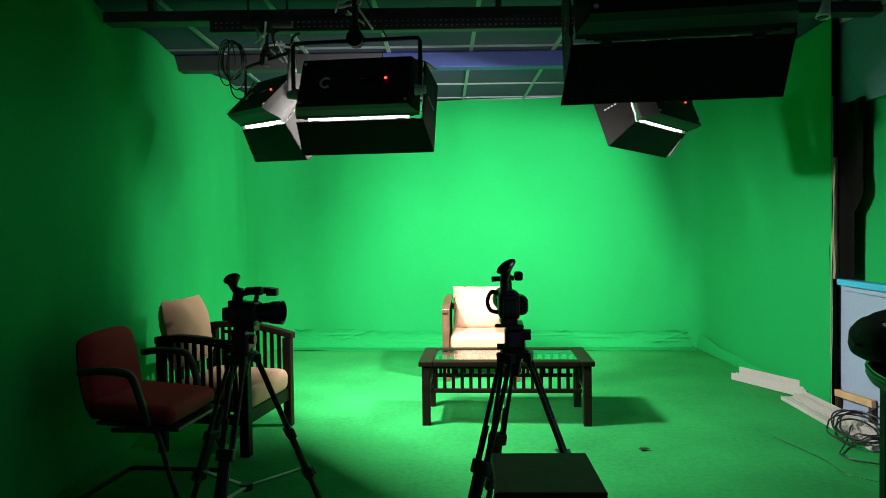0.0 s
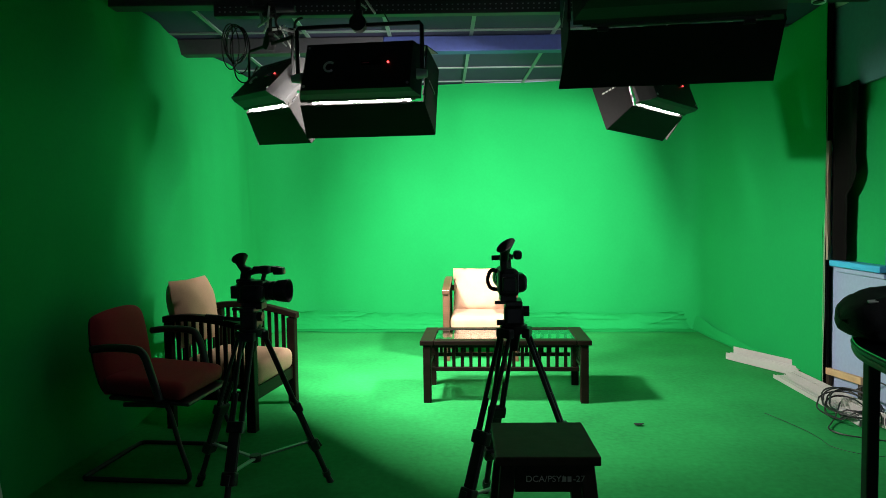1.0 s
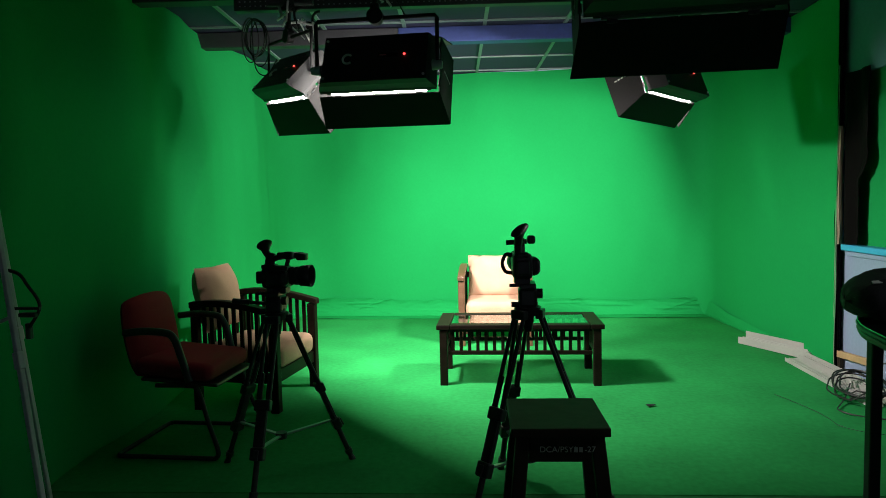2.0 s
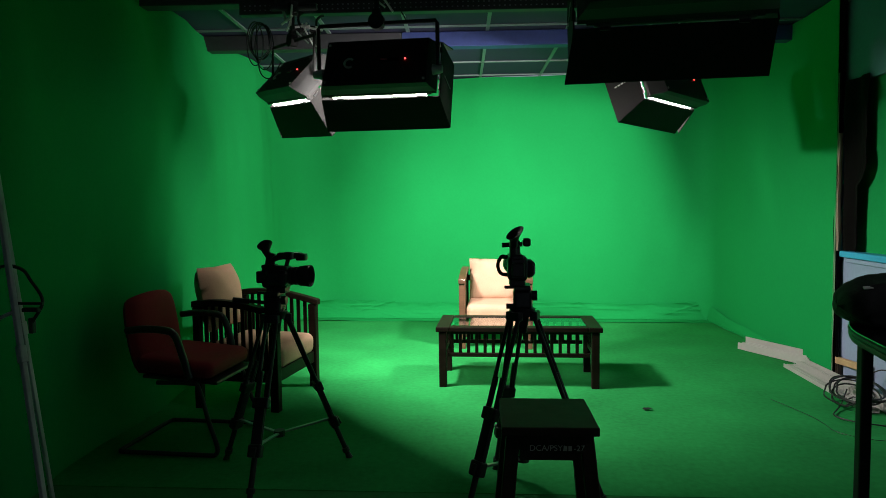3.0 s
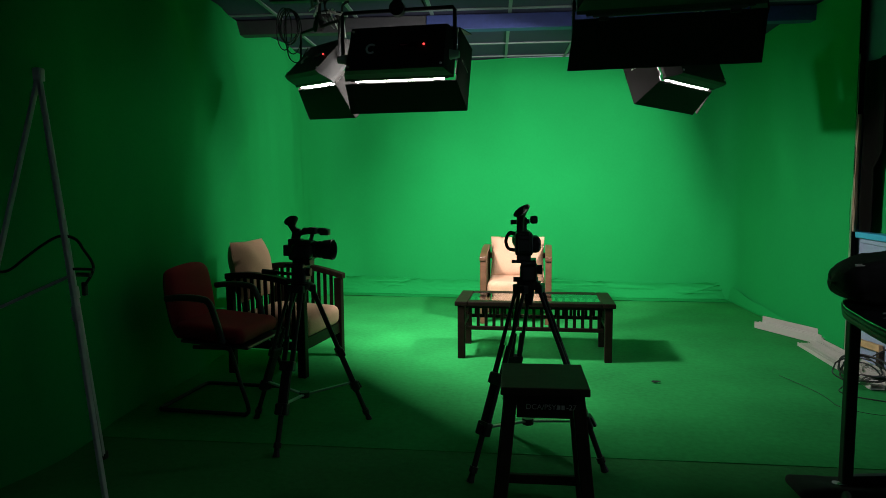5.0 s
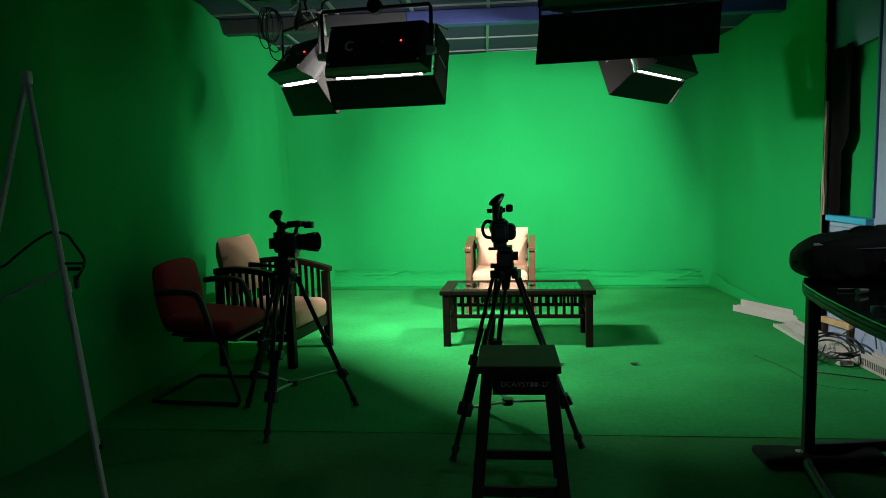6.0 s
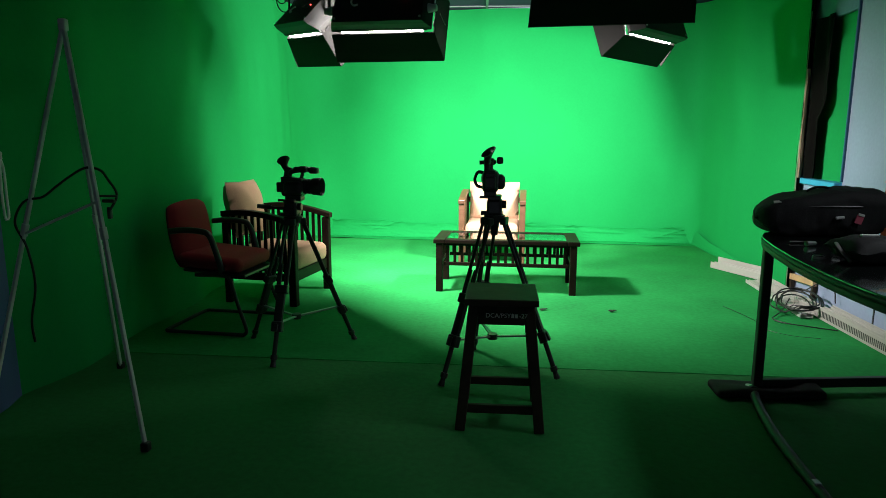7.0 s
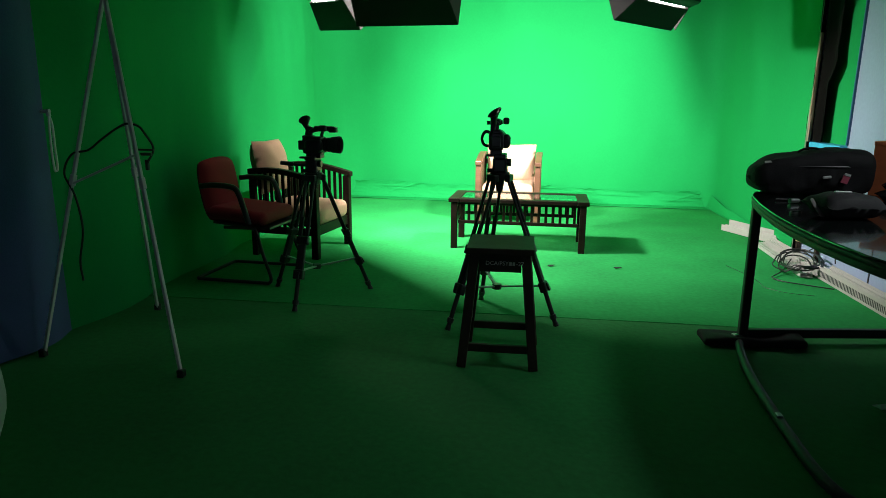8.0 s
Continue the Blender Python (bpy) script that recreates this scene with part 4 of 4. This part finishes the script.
# ---- trunking along the wall ----
def trunking(a, b, w, h, label, back=0.0, slots=False):
    """An open channel along a-b: floor, two sides, one of them taller by back, and inner ribs."""
    a, b = Vector(a), Vector(b)
    t = thing("cable_trunking", label, "cable trunking", None, "white trunking lengths on the floor")
    d = (b - a).normalized()
    s = Vector((d.y, -d.x, 0))
    def strip(o, z, ww, hh, nm, cut=0.0):
        k = s * o + Vector((0, 0, z))
        part(nm, bar(a + k + d * cut, b + k - d * cut, ww, hh, 0.002), WHITE_PLASTIC, t)
    strip(0, 0.012, w, 0.006, "channel_floor")
    strip(w / 2 - 0.003, 0.010 + h / 2, 0.005, h, "channel_side")
    strip(-w / 2 + 0.003, 0.010 + (h + back) / 2, 0.005, h + back, "channel_side")
    strip(0.012, 0.010 + h * 0.85, w * 0.62, 0.005, "cover", 0.02)
    if slots:
        bm = bmesh.new()
        n = int((b - a).length / 0.02)
        for i in range(n):
            p = a + d * (0.02 + i * 0.02) + s * (w / 2 + 0.0005) + Vector((0, 0, 0.012 + h * 0.45))
            bar(p - Vector((0, 0, h * 0.25)), p + Vector((0, 0, h * 0.25)), 0.008, 0.002, 0, bm=bm, up=s)
        tagged(part("slot_row", bm, BEAM_BLACK, t, "row of dark slots"), kind="stuff")
    for o in (-0.2, 0.25):
        strip(w * o, 0.012 + h * 0.95, 0.006, h * 0.2, "rib", 0.03)
    return t


trunking((2.405, 5.87, 0), (2.742, 5.22, 0), 0.10, 0.06, "white plastic trunking lying by the green wall", 0.045)
trunking((2.535, 5.17, 0), (2.545, 3.98, 0), 0.09, 0.03, "white plastic trunking lying on the floor")
trunking((2.63, 5.19, 0), (2.665, 4.02, 0), 0.07, 0.05, "white plastic trunking lying by the partition", 0.02)
trunking((2.675, 4.00, 0), (2.735, 2.95, 0), 0.10, 0.09, "wide white slotted trunking along the partition wall", 0.01, True)
trunking((2.735, 2.93, 0), (2.745, 1.20, 0), 0.09, 0.09, "wide white slotted trunking along the partition wall", 0.01, True)

# ---- things on the desk ----
t = thing("camera_bag", "long black padded camera bag lying on the desk", "bag", pose(1.985, 2.655, DESK, 0, 0, -3))
bm = bmesh.new()


def bag(u, v):
    a = v * 2 * math.pi
    e = abs(2 * u - 1) ** (5 if u < 0.5 else 9)
    k = (1 - e) ** (0.42 if u < 0.5 else 0.3)
    x = (u - 0.5) * 0.60
    h = 0.084 + 0.038 * min(1.0, u * 1.5) ** 0.8
    r = 0.012 * noise.noise(Vector((u * 6, math.cos(a) * 2, math.sin(a) * 2))) + 0.004 * noise.noise(Vector((u * 22, math.cos(a) * 5, math.sin(a) * 5)))
    ca, sa = math.cos(a), math.sin(a)
    p = 0.52
    y = 0.145 * k * math.copysign(abs(ca) ** p, ca) + r
    z = h * k * math.copysign(abs(sa) ** p, sa) + r
    return (x, y, h + z)


sheet(56, 48, bag, bm=bm)
bmesh.ops.remove_doubles(bm, verts=bm.verts, dist=0.0008)
part("bag_body", bm, BLACK_CLOTH, t, smooth=True)
part("carry_handle", pipe(smooth_line([(-0.06, 0, 0.222), (-0.03, -0.01, 0.240), (0.02, -0.01, 0.244), (0.06, 0, 0.230)], 6), 0.012, 8, flat=0.5), BLACK_CLOTH, t, smooth=True)
part("side_tag", box((-0.222, -0.098, 0.172), (0.036, 0.022, 0.006), 0.002, (22, -6, -14)), CHALK, t, "small white tag")
part("zip", pipe(smooth_line([(-0.24, -0.11, 0.14), (-0.08, -0.143, 0.155), (0.12, -0.146, 0.16), (0.26, -0.115, 0.155)], 8), 0.004, 6), BLACK_PLASTIC, t)
part("buckle", box((0.05, -0.155, 0.105), (0.040, 0.012, 0.014), 0.004, (0, -8, 0)), PALE_ALU, t, "pale metal buckle")
label = part("maker_label", box((0.135, -0.158, 0.098), (0.034, 0.006, 0.044), 0.002, (0, 16, 0)), PINK, t, "small pink and white label")
part("label_edge", box((0.142, -0.1615, 0.121), (0.030, 0.004, 0.012), 0.001, (0, 16, 0)), PALE_ALU, label, "white edge of the label")

t = thing("camera_strap_pouch", "black soft pouch with a silver bar on the desk", "pouch", pose(1.87, 1.87, DESK, 0, 0, 10))
bm = pillow(0.25, 0.22, 0.105, seed=3.0)
bmesh.ops.transform(bm, matrix=pose(0, 0, 0.052, 90, 0, 0), verts=bm.verts)
part("pouch_body", bm, BLACK_CLOTH, t, smooth=True)
part("silver_bar", box((-0.02, -0.012, 0.108), (0.068, 0.016, 0.010), 0.003, (4, 0, -10)), PALE_ALU, t, "bright silver bar")
part("strap", pipe(smooth_line([(-0.07, 0.09, 0.06), (-0.115, 0.04, 0.07), (-0.130, -0.02, 0.045), (-0.125, -0.07, 0.012)], 6), 0.008, 8, flat=0.4), GREY_METAL, t, "grey strap edge")
part("ring", rod((0.10, -0.02, 0.06), (0.12, -0.025, 0.06), 0.012), STEEL, t)

t = thing("audio_adapter", "small metal cable adapter lying on the desk", "adapter", pose(1.80, 2.24, DESK, 0, 0, 25))
part("plug", rod((-0.03, 0, 0.014), (0.02, 0, 0.014), 0.013, 0.010, 12), STEEL, t, smooth=True)
part("lead", pipe(smooth_line([(0.02, 0, 0.014), (0.05, 0.02, 0.010), (0.04, 0.07, 0.008), (-0.02, 0.10, 0.008)], 6), 0.004, 6), CABLE, t)
t = thing("lens_cap", "small pale lens cap on the desk", "lens cap", pose(1.70, 1.92, DESK))
part("cap", rod((0, 0, 0.0), (0, 0, 0.010), 0.024, n=20), GREY_METAL, t, smooth=True)
part("cap_rim", rod((0, 0, 0.010), (0, 0, 0.013), 0.019, n=20), BLACK_PLASTIC, t)

t = thing("card_box", "orange cardboard box standing on the desk", "box", pose(2.42, 2.61, DESK, 0, 0, -40))
part("box_body", box((0, 0, 0.135), (0.24, 0.12, 0.27), 0.004), ORANGE, t)
part("box_lid", box((0, 0, 0.276), (0.246, 0.126, 0.02), 0.004), ORANGE, t)

t = thing("folded_cloth", "folded black cloth lying on the desk", "cloth", pose(2.40, 2.40, DESK, 0, 0, -6))
for k, (w, d, h) in enumerate(((0.30, 0.17, 0.055), (0.27, 0.155, 0.05))):
    bm = pillow(w, d, h, seed=11.0 + k, power=6.0)
    bmesh.ops.transform(bm, matrix=pose(0.01 * k, 0, 0.030 + 0.045 * k, 90, 0, 3 * k), verts=bm.verts)
    part("fold", bm, BLACK_CLOTH, t, smooth=True)

# ---- at the foot of the desk ----
t = thing("floor_pouch", "flat black cloth pouch lying on the floor", "pouch", pose(1.745, 2.46, 0.002, 0, 0, 4))
bm = box((0, 0, 0.025), (0.54, 0.17, 0.046), 0.020, seg=4)
bmesh.ops.subdivide_edges(bm, edges=[e for e in bm.edges if e.calc_length() > 0.1], cuts=9, use_grid_fill=True)
for q in bm.verts:
    q.co.z = 0.002 + (q.co.z - 0.002) * (1 + 0.5 * noise.noise(Vector((q.co.x * 7, q.co.y * 9, 4))))
    q.co.y += 0.012 * noise.noise(Vector((q.co.x * 5, 2, 6)))
part("pouch_body", bm, BLACK_CLOTH, t, smooth=True)
part("clasp", box((-0.08, -0.03, 0.052), (0.03, 0.02, 0.012), 0.004), CHROME, t, "bright metal clasp")

# ---- partition side: batten, cables, cloth strips ----
t = thing("wooden_batten", "bare pine batten leaning along the partition", "batten")
part("timber", bar((2.772, 4.97, 0.13), (2.772, 4.44, 0.172), 0.03, 0.05, 0.003), BARE_WOOD, t)
for y, z in ((4.88, 0.115), (4.46, 0.145)):
    part("support_block", box((2.775, y, z / 2), (0.03, 0.04, z), 0.003), WOOD_STOOL, t)


def hanging(name, inner, outer, z0, z1, x, mat, label, category, wave=0.018, thick=0.003):
    """A strip of cloth in the plane of the partition; inner and outer give its two edges at each height."""
    def at(u, v):
        z = z0 + (z1 - z0) * v
        a, b = inner(z), outer(z)
        return (x + wave * math.sin(u * 9 + z * 1.5) + 0.5 * wave * noise.noise(Vector((u * 3, z * 3, 2))), a + (b - a) * u, z)
    return tagged(part(name, sheet(16, 80, at, thick), mat, smooth=True), label, category)


def drape_edge(z):
    """The torn free edge: wide above, with a tab, then narrower."""
    k = min(1.0, max(0.0, (1.56 - z) / 0.10))
    tab = 0.035 * math.exp(-((z - 1.62) / 0.07) ** 2) + 0.03 * max(0.0, 1 - abs(z - 1.50) / 0.05)
    return 4.560 + 0.085 * k + 0.020 * k * (1.56 - z) - tab * 0.6 + 0.010 * noise.noise(Vector((z * 9, 4, 1)))


def strip_width(z):
    """The crumpled strip swells and pinches on its way down."""
    return 0.010 + 0.022 * max(0.0, math.sin((1.86 - z) * 9.5)) * (0.6 + 0.4 * noise.noise(Vector((z * 4, 2, 7)))) + 0.006 * abs(noise.noise(Vector((z * 18, 3, 3))))


hanging("black_drape", lambda z: 4.90, drape_edge, 0.985, 2.24, 2.775, DRAPE_BLACK, "narrow ragged black drape beside the green cloth", "drape")
hanging("beige_cloth_strip", lambda z: 4.872 + 0.012 * noise.noise(Vector((z * 5, 1, 1))), lambda z: 4.868 + 0.012 * noise.noise(Vector((z * 5, 1, 1))) - strip_width(z), 0.98, 1.86, 2.738, BEIGE_CLOTH, "crumpled beige cloth edge hanging by the drape", "cloth strip", 0.012)
hanging("dark_edge_strip", lambda z: 4.94, lambda z: 4.885 + 0.008 * noise.noise(Vector((z * 4, 9, 1))), 0.02, 2.86, 2.752, DRAPE_BLACK, "dark loose edge of the green cloth", "cloth strip")
t = thing("selvedge_cord", "pale green frayed cord hanging along the cloth edge", "cord")
for o, q in ((0.0, 1.0), (0.016, 5.0)):
    pts = [(2.734, 4.892 + o + 0.012 * noise.noise(Vector((z * 2.2, q, 0))), z) for z in [0.03 + k * 0.057 for k in range(41)]]
    part("strand", pipe(pts, 0.0035, 6), SELVEDGE, t, smooth=True)

# cable coil over the trunking
t = thing("cable_coil", "tangled coil of black cable on the trunking", "cable")
rnd = random.Random(4)
for k in range(6):
    c = Vector((2.54 + rnd.uniform(-0.04, 0.05), 4.25 + rnd.uniform(-0.10, 0.10), 0.0))
    a0, rx, ry, tip = rnd.uniform(0, 6), rnd.uniform(0.10, 0.15), rnd.uniform(0.16, 0.24), rnd.uniform(0.4, 1.0)
    pts = []
    for i in range(26):
        a = a0 + i / 25 * 6.5
        x, y = rx * math.cos(a), ry * math.sin(a)
        pts.append((c.x + x, c.y + y + 0.1 * x, 0.055 + k * 0.009 + 0.05 * max(0.0, math.sin(a + tip)) + (0.0 if x > -0.09 else -0.03)))
    part("loop", pipe(pts, 0.0055, 6), CABLE, t, smooth=True)
pts = smooth_line([(2.50, 4.20, 0.10), (2.42, 4.10, 0.035), (2.34, 4.00, 0.018), (2.28, 3.90, 0.018), (2.32, 3.80, 0.018), (2.46, 3.72, 0.018), (2.62, 3.66, 0.014)], 8)
part("tail", pipe(pts, 0.0045, 6), CABLE, t, smooth=True)
pts = smooth_line([(2.66, 4.35, 0.13), (2.74, 4.25, 0.22), (2.77, 4.12, 0.20), (2.76, 4.05, 0.11)], 8)
part("tail", pipe(pts, 0.005, 6), CABLE, t, smooth=True)
t = thing("loose_thread", "thin dark cord lying on the green floor", "cord")
part("cord", pipe(smooth_line([(2.03, 4.22, 0.016), (2.07, 4.10, 0.016), (2.13, 3.88, 0.016), (2.145, 3.74, 0.016), (2.15, 3.60, 0.016), (2.26, 3.49, 0.016), (2.42, 3.45, 0.016)], 8), 0.0016, 6), CABLE, t)

# small tears in the floor cloth
for x, y, r in ((0.643, 3.936, 8), (1.16, 3.972, -5)):
    t = thing("floor_patch", "small dark scrap lying on the green floor", "scrap", pose(x, y, 0.012, 0, 0, r))
    part("scrap", sheet(8, 3, lambda u, v: ((u - 0.5) * 0.075 * (1 - 0.6 * abs(v - 0.5)), (v - 0.5) * 0.03 * (1 - abs(2 * u - 1) ** 3), 0.003 + 0.004 * u * v), 0.002), BLACK_CLOTH, t)

t = thing("paper_scrap", "crumpled pale paper scrap under the desk", "paper", pose(2.10, 1.74, 0.003, 0, 0, 20))
part("paper", sheet(8, 5, lambda u, v: ((u - 0.5) * 0.09, (v - 0.5) * 0.05, 0.008 + 0.008 * noise.noise(Vector((u * 4, v * 4, 3)))), 0.001), PALE_ALU, t)

# ---- curtain by the easel, and a pale bin ----
def curtain(u, v):
    y, z = -1.6 + 3.47 * u, 0.02 + (TOP - 0.06) * v
    return (-1.90 - 0.05 * u + 0.035 * math.sin(y * 9 + 0.5 * math.sin(y * 3)) + 0.02 * noise.noise(Vector((y * 2, z * 0.6, 0))), y, z)


tagged(part("blue_curtain", sheet(120, 24, curtain, 0.004), BLUE_CLOTH, smooth=True), "dark blue curtain hanging in soft folds", "curtain")
t = thing("curtain_tie", "pale cord loop hung on a hook at the curtain edge", "curtain tie", pose(-1.93, 1.845, 0))
part("hook", rod((-0.05, 0, 1.21), (0.012, 0, 1.215), 0.008, 0.010, 10), PALE_ALU, t, smooth=True)
part("knot", rod((0.004, 0, 1.19), (0.004, 0, 1.225), 0.012, 0.008, 10), PALE_ALU, t, smooth=True)
for o in (-0.013, 0.013):
    part("cord", pipe(smooth_line([(0.006, 0, 1.20), (0.010, o * 0.8, 1.14), (0.008, o, 1.02), (0.010, o * 0.9, 0.93), (0.008, o * 0.3, 0.905)], 6), 0.0055, 7), WHITE_METAL, t, smooth=True)

t = thing("waste_bin", "pale grey plastic bin standing on the floor", "bin", pose(-1.368, 0.62, 0))
bm = bmesh.new()
prof = [(0.0, 0.07), (0.006, 0.085), (0.13, 0.128), (0.19, 0.145), (0.24, 0.150), (0.30, 0.147), (0.40, 0.138), (0.405, 0.132), (0.34, 0.134), (0.02, 0.07)]
rings = [[bm.verts.new((r * math.cos(k * math.pi / 14), r * math.sin(k * math.pi / 14), z)) for k in range(28)] for z, r in prof]
for a, b in zip(rings, rings[1:]):
    for k in range(28):
        bm.faces.new((a[k], a[(k + 1) % 28], b[(k + 1) % 28], b[k]))
bm.faces.new(rings[0][::-1])
bm.faces.new(rings[-1])
part("bin_body", bm, PALE_ALU, t, smooth=True)

# ---- pale fitting on the ceiling ----
t = thing("ceiling_fitting", "small pale spotlight housing hung from the ceiling", "spotlight", pose(2.41, 4.38, 2.72))
part("housing", rod((0, 0, 0.0), (0.02, 0.01, 0.11), 0.045, 0.030, 18), WHITE_METAL, t, smooth=True)
part("stem", rod((0.02, 0.01, 0.10), (0.02, 0.01, 0.165), 0.012), PALE_ALU, t)
part("socket", rod((0, 0, -0.004), (0, 0, 0.002), 0.036, n=18), BLACK_PLASTIC, t)

# ---- hanging cables by the studio lights ----
t = thing("cable_hank", "hank of black cable hung from the lighting pipe", "cable")
rnd = random.Random(9)
for k in range(5):
    w, h, o = rnd.uniform(0.05, 0.10), rnd.uniform(0.12, 0.20), rnd.uniform(-0.03, 0.03)
    pts = [(-1.455 + o + w * 0.8 * math.sin(i / 24 * 2 * math.pi), 4.12 + 0.02 * k, 2.64 - h + h * math.cos(i / 24 * 2 * math.pi)) for i in range(25)]
    part("loop", pipe(pts, 0.0042, 6), CABLE, t, smooth=True)
pts = smooth_line([(-1.47, 4.14, 2.64), (-1.46, 4.12, 2.40), (-1.42, 4.08, 2.27), (-1.34, 4.05, 2.24), (-1.26, 4.02, 2.33)], 8)
part("lead", pipe(pts, 0.0045, 6), CABLE, t, smooth=True)

def pipe_clamp(m, label):
    t = thing("pipe_clamp", label, "clamp", m, "clamps under the ceiling channel")
    part("jaw", box((0, 0, 0), (0.07, 0.05, 0.06), 0.012), BLACK_METAL, t)
    part("bolt", rod((-0.06, -0.03, 0.005), (0.07, -0.03, 0.015), 0.008), PALE_ALU, t)
    part("arm", bar((0.02, -0.03, 0.03), (0.10, -0.03, -0.13), 0.022, 0.010, 0.002), PALE_ALU, t)
    part("arm", bar((-0.02, -0.035, -0.02), (0.06, -0.035, -0.10), 0.016, 0.008, 0.002), STEEL, t)
    part("wing_nut", bar((-0.085, -0.03, -0.02), (-0.06, -0.03, 0.035), 0.018, 0.010, 0.004), PALE_ALU, t)
    part("hook", pipe(smooth_line([(0, 0, 0.02), (-0.01, 0, 0.07), (0.0, 0.01, 0.10), (0.02, 0.02, 0.115)], 5), 0.009, 8), BLACK_METAL, t)


pipe_clamp(pose(-1.13, 4.05, 2.555, 0, 0, 8), "worn pale pipe clamp hung under the slotted channel")
pipe_clamp(pose(-1.03, 4.07, 2.545, 0, 20, -14), "worn pale pipe clamp hung under the slotted channel")
pipe_clamp(pose(-0.50, 3.44, 2.57, 0, -8, 10), "worn pale pipe clamp beside the light hanger")

# ---- writing on the stool ----
def stool_text(body, x, size):
    c = bpy.data.curves.new("inscription", "FONT")
    c.body, c.size, c.align_x, c.align_y, c.extrude = body, size, "LEFT", "CENTER", 0.0006
    ob = new("inscription", c)
    me = bpy.data.meshes.new_from_object(ob)
    bpy.data.objects.remove(ob)
    ob = new("inscription", me)
    me.materials.append(CHALK)
    ob.parent = STOOL
    ob.matrix_basis = pose(x, -0.1538, 0.525, 90, 0, 0)
    ob["label"] = "hand painted white inscription"


stool_text("DCA/PSY/", -0.070, 0.028)
for x in (0.050, 0.066):
    ob = part("inscription_bar", box((x, -0.1538, 0.525), (0.012, 0.0014, 0.017)), CHALK, STOOL, "unreadable painted mark")
stool_text("-27", 0.077, 0.028)
